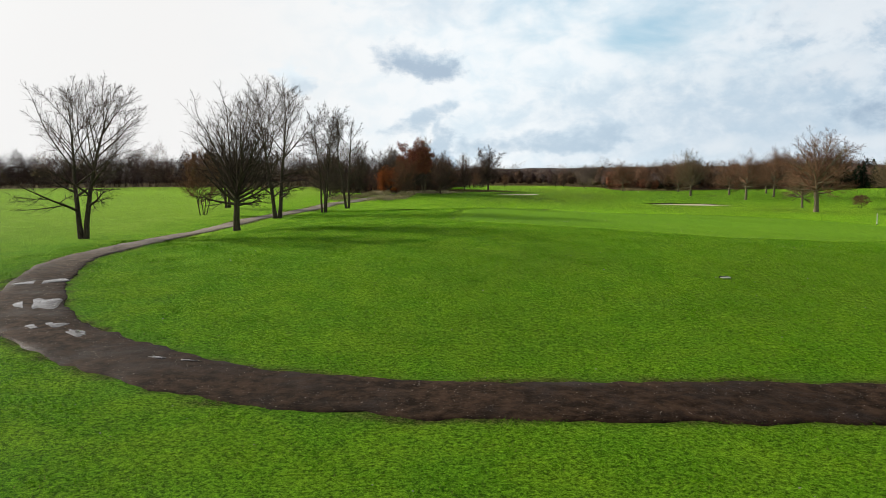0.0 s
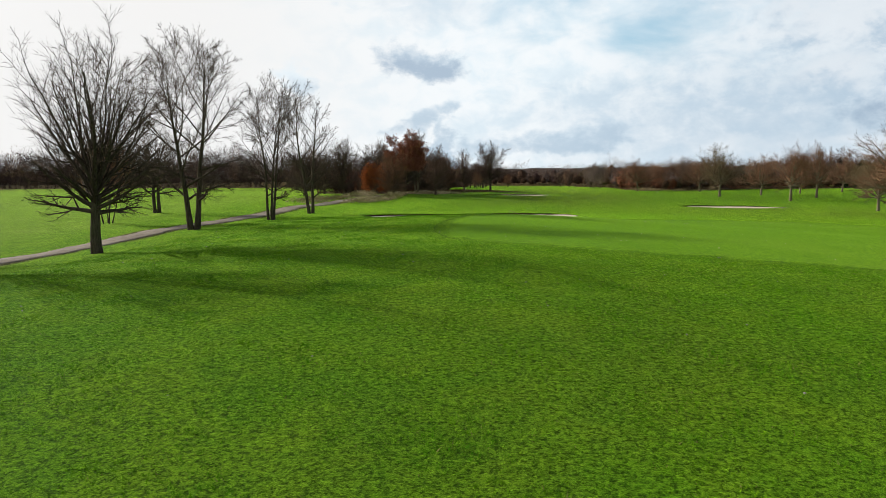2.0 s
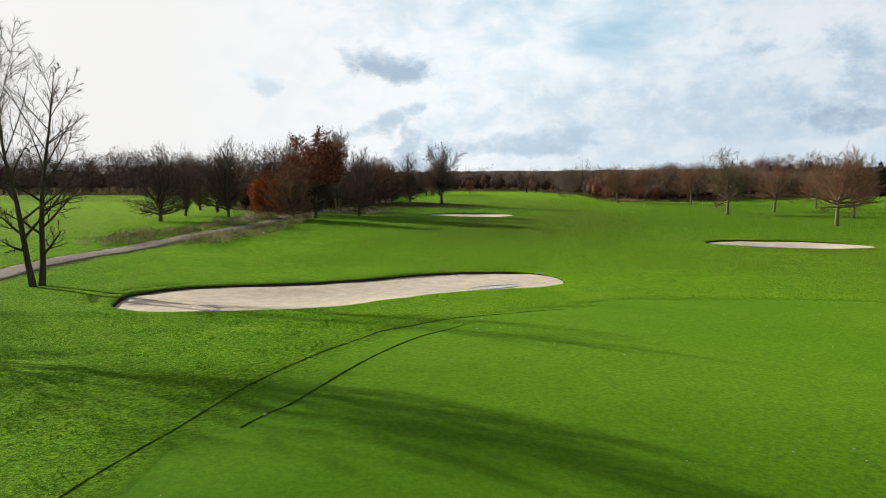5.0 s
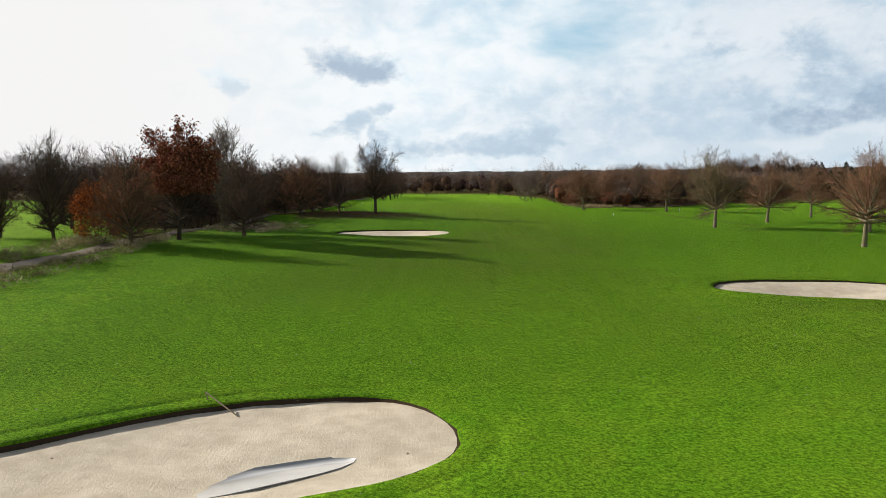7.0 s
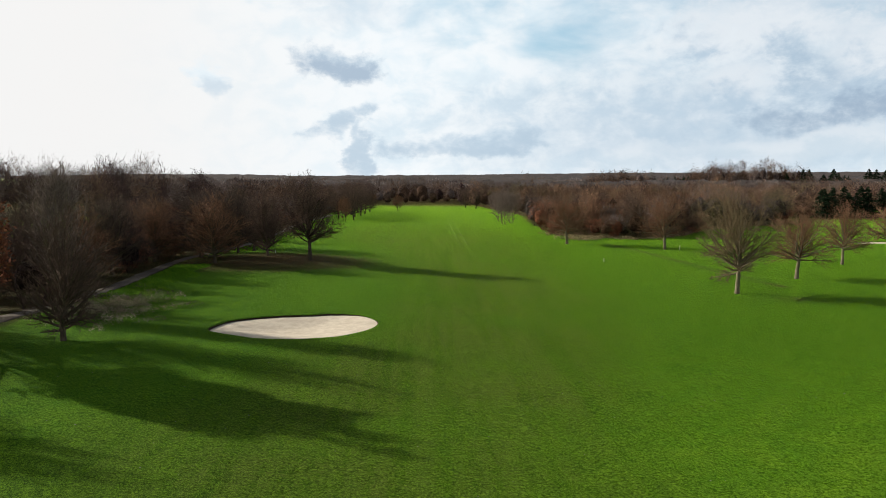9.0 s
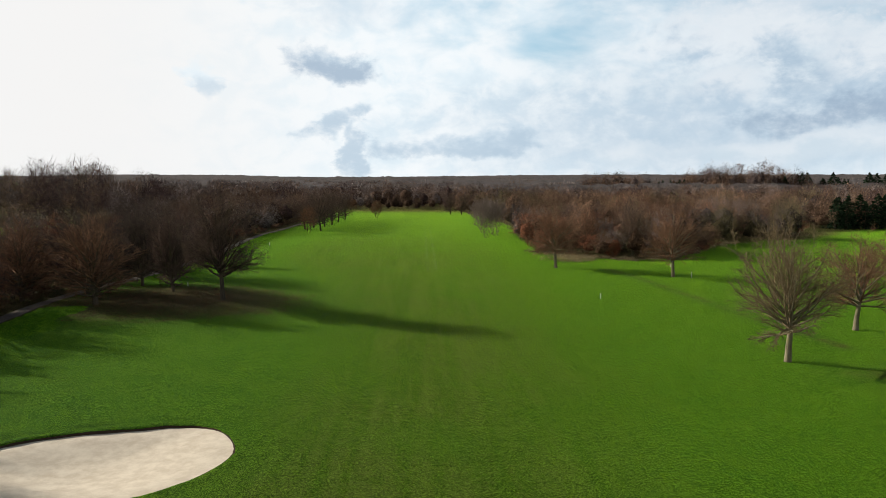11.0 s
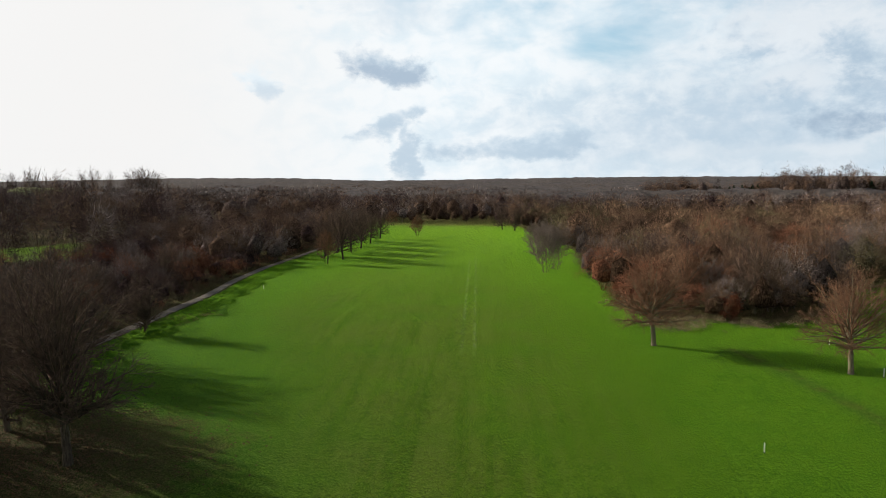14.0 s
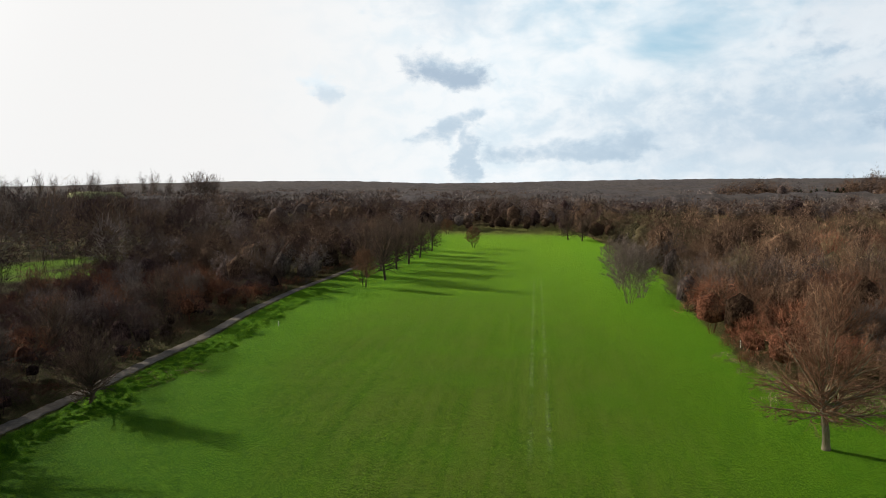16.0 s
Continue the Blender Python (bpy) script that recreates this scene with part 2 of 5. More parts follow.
    gap_depth = n.math("SUBTRACT", 1.0, n.math("MULTIPLY", n.math("MULTIPLY", n.ramp(axis[1], 26.0, 48.0), n.ramp(axis[1], 92.0, 112.0, 1.0, 0.0)), 0.22))
    # shade between the tufts and their lit tips, put into the colour
    c = n.mix(n.math("MULTIPLY", n.math("MULTIPLY", n.ramp(grain, 0.40, 0.54, 0.86, 0.0), short), gap_depth), c, (0.014, 0.042, 0.002))
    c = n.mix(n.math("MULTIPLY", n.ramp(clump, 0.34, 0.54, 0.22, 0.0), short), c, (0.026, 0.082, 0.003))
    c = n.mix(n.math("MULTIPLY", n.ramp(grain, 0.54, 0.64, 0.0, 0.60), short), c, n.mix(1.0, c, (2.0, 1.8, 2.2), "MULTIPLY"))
    # tufts and worn patches that still show from high up
    patch = n.noise(n.place, 2.6, 5, 0.85, 0.3)
    on = n.ramp(axis[1], 80.0, 110.0)
    c = n.mix(n.math("MULTIPLY", n.ramp(patch, 0.40, 0.49, 0.55, 0.0), on), c, n.mix(1.0, c, (0.42, 0.50, 0.45), "MULTIPLY"))
    c = n.mix(n.math("MULTIPLY", n.ramp(patch, 0.51, 0.60, 0.0, 0.6), on), c, n.mix(1.0, c, (1.75, 1.45, 1.9), "MULTIPLY"))
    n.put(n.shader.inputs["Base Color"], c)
    h = n.math("MULTIPLY", n.math("MULTIPLY", grain, gap_depth), n.ramp(z[0], 0.6, 1.0, 1.0, 0.05, False))
    bump(n, h, 1.0, 0.26)
    n.put(n.shader.inputs["Sheen Weight"], n.math("MULTIPLY", n.ramp(grain, 0.42, 0.60, 0.12, 0.85), n.math("MULTIPLY", n.ramp(z[2], 0.0, 1.0, 1.0, 0.95, False), n.math("MULTIPLY", n.ramp(z[0], 0.6, 1.0, 1.0, 0.34, False), n.ramp(zone.outputs["Alpha"], 0.0, 1.0, 0.78, 1.0, False)))))
    n.shader.inputs["Sheen Roughness"].default_value = 0.30
    n.put(n.shader.inputs["Sheen Tint"], n.mix(z[1], (0.52, 0.95, 0.04), (0.3, 0.2, 0.1)))


def blades(n):
    tone = n.nodes.new("ShaderNodeNewGeometry").outputs["Random Per Island"]
    mid = n.noise(n.place, 0.55, 5, 0.65, 0.4)
    c = n.mix(n.ramp(mid, 0.35, 0.68), (0.080, 0.275, 0.003), (0.172, 0.362, 0.006))
    c = n.mix(n.ramp(tone, 0.0, 1.0, 0.0, 0.6, False), c, (0.045, 0.150, 0.003))
    c = n.mix(n.ramp(tone, 0.94, 0.97), c, (0.25, 0.24, 0.07))
    n.put(n.shader.inputs["Base Color"], c)
    n.shader.inputs["Subsurface Weight"].default_value = 0.0


def gravel(n):
    big, mid = n.noise(n.place, 0.35, 5, 0.65, 0.3), n.noise(n.place, 3.0, 5, 0.7)
    grit = n.noise(n.place, 20.0, 4, 0.85)
    zone = n.add("ShaderNodeAttribute", attribute_name="zone")
    z = n.add("ShaderNodeSeparateColor", zone.outputs["Color"]).outputs
    dark = n.mix(n.ramp(mid, 0.35, 0.7), (0.012, 0.007, 0.004), (0.056, 0.033, 0.020))
    pale = n.mix(n.ramp(mid, 0.35, 0.7), (0.215, 0.185, 0.150), (0.330, 0.290, 0.240))
    c = n.mix(z[0], dark, pale)
    c = n.mix(n.ramp(grit, 0.58, 0.72, 0.0, 0.7), c, (0.20, 0.15, 0.12))
    c = n.mix(n.math("MULTIPLY", n.ramp(big, 0.42, 0.66, 0.0, 0.6), n.math("SUBTRACT", 1.0, n.math("MULTIPLY", z[0], 0.8))), c, (0.018, 0.011, 0.007))
    n.put(n.shader.inputs["Base Color"], c)
    n.put(n.shader.inputs["Roughness"], n.ramp(big, 0.42, 0.7, 0.9, 0.5))
    n.shader.inputs["Specular IOR Level"].default_value = 0.04
    bump(n, n.math("ADD", n.math("MULTIPLY", mid, 0.6), n.math("MULTIPLY", grit, 0.5)), 0.7, 0.05)


def sand(n):
    mid, fine_ = n.noise(n.place, 1.6, 5, 0.65), n.noise(n.place, 22.0, 4, 0.7)
    c = n.mix(n.ramp(mid, 0.3, 0.7), (0.50, 0.430, 0.335), (0.63, 0.560, 0.450))
    c = n.mix(n.ramp(fine_, 0.6, 0.8, 0.0, 0.35), c, (0.30, 0.22, 0.15))
    n.put(n.shader.inputs["Base Color"], c)
    rows = n.add("ShaderNodeTexWave", n.place, 3.2, 3.0, 3.0, 2.0)
    bump(n, n.math("ADD", n.math("ADD", n.math("MULTIPLY", mid, 0.6), n.math("MULTIPLY", rows.outputs[1], 0.025)), n.math("MULTIPLY", fine_, 0.45)), 0.5, 0.06)


def soil(n):
    c = n.mix(n.noise(n.place, 7.0, 5, 0.7), (0.020, 0.014, 0.009), (0.075, 0.052, 0.032))
    n.put(n.shader.inputs["Base Color"], c)
    bump(n, n.noise(n.place, 14.0, 4, 0.7), 0.8, 0.05)


def bark_of(low, high, moss):
    def build(n):
        grain = n.noise(n.add("ShaderNodeVectorMath", n.place, (9.0, 9.0, 1.6), operation="MULTIPLY").outputs[0], 1.4, 5, 0.7)
        c = n.mix(n.ramp(grain, 0.3, 0.7), low, high)
        c = n.mix(n.ramp(n.noise(n.place, 1.1, 4, 0.6), 0.5, 0.7, 0.0, 0.6), c, moss)
        n.put(n.shader.inputs["Base Color"], c)
        bump(n, grain, 0.8, 0.03)
    return build


def twig_of(low, high):
    def build(n):
        tone = n.nodes.new("ShaderNodeNewGeometry").outputs["Random Per Island"]
        c = n.mix(tone, low, high)
        n.put(n.shader.inputs["Base Color"], n.mix(n.ramp(tone, 0.88, 0.95, 0.0, 0.75), c, tuple(1.35 * x for x in high)))
    return build


def tinted(n):
    """Twigs and leaves that carry the colour of their own plant."""
    tint = n.add("ShaderNodeAttribute", attribute_name="tint").outputs["Color"]
    tone = n.nodes.new("ShaderNodeNewGeometry").outputs["Random Per Island"]
    c = n.mix(n.ramp(tone, 0.2, 1.0, 0.0, 0.9, False), tint, n.mix(1.0, tint, (0.36, 0.34, 0.34), "MULTIPLY"))
    c = n.mix(n.ramp(tone, 0.08, 0.0, 0.0, 0.9, False), c, n.mix(1.0, tint, (2.2, 2.2, 2.2), "MULTIPLY"))
    n.put(n.shader.inputs["Base Color"], c)


def twig_mass(n):
    """Twigs grown so close that they read as one brown mass, with the colour of their own plant."""
    tint = n.add("ShaderNodeAttribute", attribute_name="tint").outputs["Color"]
    fine_ = n.noise(n.add("ShaderNodeVectorMath", n.place, (1.0, 1.0, 0.45), operation="MULTIPLY").outputs[0], 5.0, 5, 0.8)
    mid = n.noise(n.place, 1.3, 4, 0.7)
    # hollows between the twigs darkened: shade put into the plant's colour
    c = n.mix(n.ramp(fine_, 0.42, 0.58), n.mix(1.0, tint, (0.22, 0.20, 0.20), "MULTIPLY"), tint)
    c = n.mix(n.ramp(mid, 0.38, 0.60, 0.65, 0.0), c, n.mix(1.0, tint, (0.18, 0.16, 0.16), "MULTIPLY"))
    n.put(n.shader.inputs["Base Color"], c)
    bump(n, n.math("ADD", mid, n.math("MULTIPLY", fine_, 0.6)), 1.0, 0.7)


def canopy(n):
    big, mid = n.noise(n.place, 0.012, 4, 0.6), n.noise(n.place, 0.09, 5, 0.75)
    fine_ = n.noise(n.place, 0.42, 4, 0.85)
    # grey-plum tones carry the haze of distance in the base colour
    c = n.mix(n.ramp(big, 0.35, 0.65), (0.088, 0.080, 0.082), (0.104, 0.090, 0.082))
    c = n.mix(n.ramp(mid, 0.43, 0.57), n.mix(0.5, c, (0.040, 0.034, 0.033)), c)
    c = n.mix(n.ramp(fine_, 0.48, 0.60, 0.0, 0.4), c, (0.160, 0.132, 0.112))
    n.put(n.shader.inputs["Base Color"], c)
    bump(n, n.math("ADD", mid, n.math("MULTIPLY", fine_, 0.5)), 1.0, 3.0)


def plain(low, high, scale, rough=0.6):
    def build(n):
        n.put(n.shader.inputs["Base Color"], n.mix(n.noise(n.place, scale, 4, 0.6), low, high))
        n.shader.inputs["Roughness"].default_value = rough
    return build


def water(n):
    n.put(n.shader.inputs["Base Color"], n.mix(n.noise(n.place, 2.0, 3), (0.030, 0.026, 0.024), (0.06, 0.05, 0.045)))
    n.shader.inputs["Roughness"].default_value = 0.14
    n.shader.inputs["Specular IOR Level"].default_value = 0.5
    n.shader.inputs["IOR"].default_value = 1.5
    bump(n, n.noise(n.place, 9.0, 2), 0.05, 0.01)


def shallow(n):
    """A few centimetres of clear water; its pale base colour carries the reflected sky."""
    n.put(n.shader.inputs["Base Color"], n.mix(n.noise(n.place, 1.5, 3), (0.34, 0.35, 0.36), (0.44, 0.45, 0.46)))
    n.shader.inputs["Roughness"].default_value = 0.08
    n.shader.inputs["Specular IOR Level"].default_value = 0.8
    bump(n, n.noise(n.place, 9.0, 2), 0.05, 0.01)


TURF, BLADES = material("turf", turf, 0.9), material("grass_blades", blades, 0.7)
GRAVEL, SAND, SOIL = material("gravel", gravel), material("bunker_sand", sand, 0.95), material("turf_edge_soil", soil, 0.95)
BARK = material("bark_dark", bark_of((0.030, 0.024, 0.018), (0.085, 0.068, 0.050), (0.060, 0.065, 0.030)), 0.9)
BARK_PALE = material("bark_pale", bark_of((0.095, 0.080, 0.048), (0.21, 0.18, 0.12), (0.12, 0.13, 0.05)), 0.9)
BARK_MID = material("bark_brown", bark_of((0.045, 0.035, 0.024), (0.13, 0.10, 0.07), (0.10, 0.10, 0.045)), 0.9)
TWIG = material("twigs_dark", twig_of((0.030, 0.022, 0.017), (0.092, 0.068, 0.052)), 0.8)
TWIG_RED = material("twigs_red_brown", twig_of((0.078, 0.042, 0.026), (0.230, 0.128, 0.075)), 0.8)
TWIG_PLUM = material("twigs_plum_brown", twig_of((0.042, 0.030, 0.023), (0.140, 0.094, 0.070)), 0.8)
TWIG_BUFF = material("twigs_buff", twig_of((0.070, 0.052, 0.028), (0.180, 0.135, 0.075)), 0.8)
TWIG_PALE = material("twigs_pale", twig_of((0.080, 0.062, 0.050), (0.215, 0.168, 0.140)), 0.7)
MASS = material("twig_mass", twig_mass, 1.0)
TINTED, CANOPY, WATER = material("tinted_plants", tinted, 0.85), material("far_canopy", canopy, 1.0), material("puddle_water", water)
WHITE = material("white_paint", plain((0.52, 0.53, 0.42), (0.72, 0.72, 0.64), 6.0))
DARK = material("dark_plastic", plain((0.012, 0.02, 0.014), (0.03, 0.04, 0.03), 9.0))
WOOD = material("weathered_wood", plain((0.20, 0.155, 0.10), (0.36, 0.30, 0.21), 14.0, 0.8))
FURROW = material("furrow", plain((0.030, 0.068, 0.008), (0.062, 0.125, 0.015), 2.0, 0.95))
LEAF = material("fallen_leaves", plain((0.055, 0.030, 0.016), (0.17, 0.095, 0.048), 5.0, 0.85))
SHALLOW = material("shallow_water", shallow)
FIELD = material("pale_field", plain((0.27, 0.31, 0.12), (0.40, 0.41, 0.20), 0.12, 0.9))
STONE = material("pale_stone", plain((0.20, 0.17, 0.14), (0.45, 0.40, 0.34), 3.0, 0.9))


# ---- shape helpers ----
def mesh_of(name, verts, quads=None, tris=None, materials=(), attrs=None, smooth=False, index=None):
    """A mesh from numpy arrays: corners, four-sided and three-sided faces, colour attributes per corner."""
    me = bpy.data.meshes.new(name)
    verts = np.asarray(verts, np.float32)
    quads = np.zeros((0, 4), np.int32) if quads is None else np.asarray(quads, np.int32)
    tris = np.zeros((0, 3), np.int32) if tris is None else np.asarray(tris, np.int32)
    me.vertices.add(len(verts))
    me.vertices.foreach_set("co", verts.ravel())
    loops = np.concatenate([quads.ravel(), tris.ravel()])
    me.loops.add(len(loops))
    me.loops.foreach_set("vertex_index", loops)
    starts = np.concatenate([np.arange(len(quads)) * 4, len(quads) * 4 + np.arange(len(tris)) * 3]).astype(np.int32)
    me.polygons.add(len(starts))
    me.polygons.foreach_set("loop_start", starts)
    for m in materials:
        me.materials.append(m)
    if index is not None:
        me.polygons.foreach_set("material_index", np.asarray(index, np.int32))
    for key, value in (attrs or {}).items():
        a = me.attributes.new(key, "FLOAT_COLOR", "POINT")
        a.data.foreach_set("color", np.asarray(value, np.float32).ravel())
    if smooth:
        me.polygons.foreach_set("use_smooth", np.ones(len(starts), bool))
    me.update(calc_edges=True)
    return me


def thing(name, label, category, group=""):
    return tagged(new(name), label, category, group)


def part(name, data, parent, label=""):
    """Links a mesh (or a bmesh with its material given as a pair) as one part under its thing."""
    ob = new(name, data)
    ob.parent = parent
    return tagged(ob, label)


def bm_mesh(name, bm, mat, smooth=False):
    me = bpy.data.meshes.new(name)
    bm.to_mesh(me)
    bm.free()
    me.materials.append(mat)
    if smooth:
        me.polygons.foreach_set("use_smooth", np.ones(len(me.polygons), bool))
    return me


def unit(v):
    return v / np.maximum(np.linalg.norm(v, axis=-1, keepdims=True), 1e-9)


def tubes(P, R, sides):
    """Tapered tubes along many polylines at once. P: (n, k, 3), R: (n, k)."""
    n, k = P.shape[:2]
    T = np.gradient(P, axis=1) if k > 2 else np.repeat(P[:, 1:] - P[:, :1], 2, axis=1)
    T = unit(T)
    ref = np.where(np.abs(T[:, :1, 2:]) < 0.9, np.array([0.0, 0, 1]), np.array([1.0, 0, 0]))
    A = unit(np.cross(T, np.broadcast_to(ref, T.shape)))
    B = np.cross(T, A)
    ang = np.arange(sides) * 2 * np.pi / sides
    V = P[:, :, None] + R[:, :, None, None] * (A[:, :, None] * np.cos(ang)[:, None] + B[:, :, None] * np.sin(ang)[:, None])
    base = (np.arange(n) * k * sides)[:, None, None] + (np.arange(k - 1) * sides)[None, :, None]
    i, j = np.arange(sides), (np.arange(sides) + 1) % sides
    F = np.stack([base + i, base + j, base + sides + j, base + sides + i], -1).reshape(-1, 4)
    return V.reshape(-1, 3), F


def spikes(P, R):
    """Three-sided spikes, thick at the foot and sharp at the tip. P: (n, 2, 3), R: (n,)."""
    n = len(P)
    d = unit(P[:, 1] - P[:, 0])
    ref = np.where(np.abs(d[:, 2:]) < 0.9, np.array([0.0, 0, 1]), np.array([1.0, 0, 0]))
    a = unit(np.cross(d, ref))
    b = np.cross(d, a)
    ring = [P[:, 0] + R[:, None] * (a * math.cos(t) + b * math.sin(t)) for t in (0, 2.0944, 4.1888)]
    v = np.stack(ring + [P[:, 1]], 1).reshape(-1, 3)
    t = (np.arange(n) * 4)[:, None, None] + np.array([(0, 1, 3), (1, 2, 3), (2, 0, 3)])[None]
    return v, None, t.reshape(-1, 3)


def joined(pieces):
    """Joins (verts, quads, tris) triples."""
    V, Q, T, o = [], [], [], 0
    for v, q, t in pieces:
        V.append(v)
        Q.append(np.zeros((0, 4), int) if q is None else q + o)
        T.append(np.zeros((0, 3), int) if t is None else t + o)
        o += len(v)
    return np.concatenate(V), np.concatenate(Q), np.concatenate(T)


def smoothstep(a, b, x):
    t = np.clip((x - a) / (b - a), 0, 1)
    return t * t * (3 - 2 * t)


def spline(points, per=8, closed=False):
    """A Catmull-Rom curve through a few plan points."""
    p = np.array(points, float)
    n = len(p)
    q = np.concatenate([p[-1:], p, p[:2]]) if closed else np.concatenate([2 * p[:1] - p[1:2], p, 2 * p[-1:] - p[-2:-1]])
    out = []
    for i in range(n if closed else n - 1):
        a, b, c, d = q[i], q[i + 1], q[i + 2], q[i + 3]
        for t in np.arange(per) / per:
            out.append(0.5 * (2 * b + (c - a) * t + (2 * a - 5 * b + 4 * c - d) * t * t + (3 * b - a - 3 * c + d) * t ** 3))
    if not closed:
        out.append(p[-1])
    return np.array(out)


def wobble(x, y, scale, seed=0.0):
    """Cheap smooth plan noise, about -1 to 1."""
    x, y = np.asarray(x) * scale + seed, np.asarray(y) * scale - seed
    return (np.sin(x * 1.7 + 1.3 * np.sin(y * 1.1)) + np.sin(y * 2.1 + 1.7 * np.sin(x * 0.9 + 2.0)) + np.sin((x + y) * 1.3 + np.sin(x * 2.3))) / 3


def to_curve(x, y, curve, closed=False):
    """The distance from plan points to a curve; inside a closed one it is negative."""
    x, y = np.asarray(x, float).ravel(), np.asarray(y, float).ravel()
    c = np.concatenate([curve, curve[:1]]) if closed else curve
    best, odd = np.full(len(x), 1e9), np.zeros(len(x), bool)
    for (ax, ay), (bx, by) in zip(c[:-1], c[1:]):
        dx, dy = bx - ax, by - ay
        t = np.clip(((x - ax) * dx + (y - ay) * dy) / (dx * dx + dy * dy + 1e-12), 0, 1)
        best = np.minimum(best, (x - ax - t * dx) ** 2 + (y - ay - t * dy) ** 2)
        if closed and ay != by:
            odd ^= ((ay > y) != (by > y)) & (x < (bx - ax) * (y - ay) / (by - ay) + ax)
    d = np.sqrt(best)
    return np.where(odd, -d, d) if closed else d


# ---- the plan ----
ROAD = spline([(110, 19), (60, 16), (30, 15.1), (8.8, 15), (2.1, 15), (-2.7, 15.4), (-5.5, 16.2), (-8, 17.5), (-10.8, 19.5), (-13.3, 22), (-15.3, 25.3), (-16.9, 29),
               (-18.1, 33), (-18.4, 37.5), (-18.4, 45), (-18.1, 52), (-17.5, 60), (-16.8, 68.5), (-16.2, 77), (-15.6, 87), (-14.2, 96), (-12.8, 106),
               (-11.5, 116), (-11.2, 123), (-11.5, 132), (-11, 142), (-10, 152), (-9.6, 163), (-9.8, 173), (-9.2, 183), (-8.2, 195), (-6.9, 205),
               (-6, 215), (-5.5, 225), (-4.7, 240), (-4.9, 257), (-4.2, 275), (-2, 296), (0, 322)], 6)
GREEN = spline([(-0.8, 50), (0.3, 46.5), (2.5, 44), (5.8, 41.7), (14, 39.5), (24, 41), (32, 50), (34, 65), (28, 78), (14, 80), (9.5, 77.3), (4.5, 72.8), (2, 66), (0.2, 59)], 5, True)
BUNKERS = [
    spline([(-7.4, 76), (-7.8, 79.1), (-6.2, 81.2), (-2.8, 82.3), (0.9, 84.4), (4.5, 87.2), (7.5, 88.2), (9.7, 88), (11, 86.3), (11, 84.4), (9.7, 83), (7.4, 81.9),
            (4.5, 80), (2.4, 77.7), (0.3, 75.6), (-2, 74.5), (-4.5, 74.3), (-6.4, 74.7)], 4, True),
    spline([(26.5, 106.3), (27.1, 108.3), (28.6, 109.3), (31.6, 109.7), (36, 108.9), (38.5, 107.2), (39, 104.9), (37.4, 103), (34.5, 102.6), (31.5, 103.5), (28.5, 104.4)], 5, True),
    spline([(3.9, 138.4), (4.6, 140.9), (6.2, 142.4), (9.5, 143.4), (12.3, 143.8), (14, 142.8), (14.9, 140.2), (13.9, 137.8), (12.3, 136.3), (10.2, 135.5), (7.6, 135.6), (5.2, 136.9)], 5, True),
    spline([(96, 208), (98, 211), (104, 211.5), (108, 209), (104, 206.5)], 6, True),
    spline([(141, 280), (142, 284), (150, 286), (157, 284), (155, 280.5), (148, 279)], 6, True)]
CENTRE_SHIFT = [(1.5, 80.6), (32.5, 106.2), (9.4, 139.6), (101, 209), (149, 282.5)]


def land(x, y):
    """The lie of the land, without bunkers."""
    x, y = np.asarray(x, float), np.asarray(y, float)
    X, Y = np.clip(x, -120, 160), np.clip(y, -30, 400)
    u, v = X / 100, Y / 200
    z = 0.342 - 0.648 * u + 0.616 * v - 0.439 * u * v - 0.864 * v * v
    for a, cx, cy, sx, sy in ((1.333, 2, 42, 24, 16), (1.147, 2, 62, 16, 12), (1.167, -25, 110, 25, 50), (-0.543, 8, 6, 45, 14), (-0.172, 50, 150, 30, 60),
                              (0.619, 10, 140, 20, 30), (-0.215, -14, 48, 14, 20), (-0.22, -21, 49, 7, 8), (0.72, 1, 184, 13, 12)):
        z = z + a * np.exp(-((X - cx) / sx) ** 2 - ((Y - cy) / sy) ** 2)
    near = np.exp(-((x - 10) / 120) ** 2 - ((y - 120) / 200) ** 2)
    return z + near * (0.07 * wobble(x, y, 0.22) + 0.03 * wobble(x, y, 0.7, 3.0))


def ground_z(x, y):
    x, y = np.asarray(x, float), np.asarray(y, float)
    z = land(x, y).ravel()
    fx, fy = x.ravel(), y.ravel()
    for b in BUNKERS:
        lo, hi = b.min(0) - 4, b.max(0) + 4
        k = np.where((fx > lo[0]) & (fx < hi[0]) & (fy > lo[1]) & (fy < hi[1]))[0]
        if len(k):
            d = to_curve(fx[k], fy[k], b, True)
            z[k] -= 1.6 * smoothstep(0.45, -0.6, d)
    return z.reshape(x.shape)


LEFT_WOOD = spline([(-11.6, 143), (-11.1, 160), (-11.2, 175), (-10.6, 186), (-9.4, 197), (-7.8, 207), (-6.8, 220), (-6.2, 235), (-6.2, 255), (-5.6, 275), (-3.6, 297),
                    (-1.6, 330), (0, 400), (-40, 420), (-50, 330), (-42, 300), (-38, 262), (-36, 225), (-34, 195), (-27, 165)], 4, True)
RIGHT_WOOD = spline([(48.6, 235), (49.5, 228), (55, 222.5), (66, 221), (76, 232), (90, 249), (110, 261), (148, 300), (180, 330), (210, 420), (140, 440), (62, 440), (60, 380),
                     (59, 320), (53, 280), (50.5, 255)], 4, True)


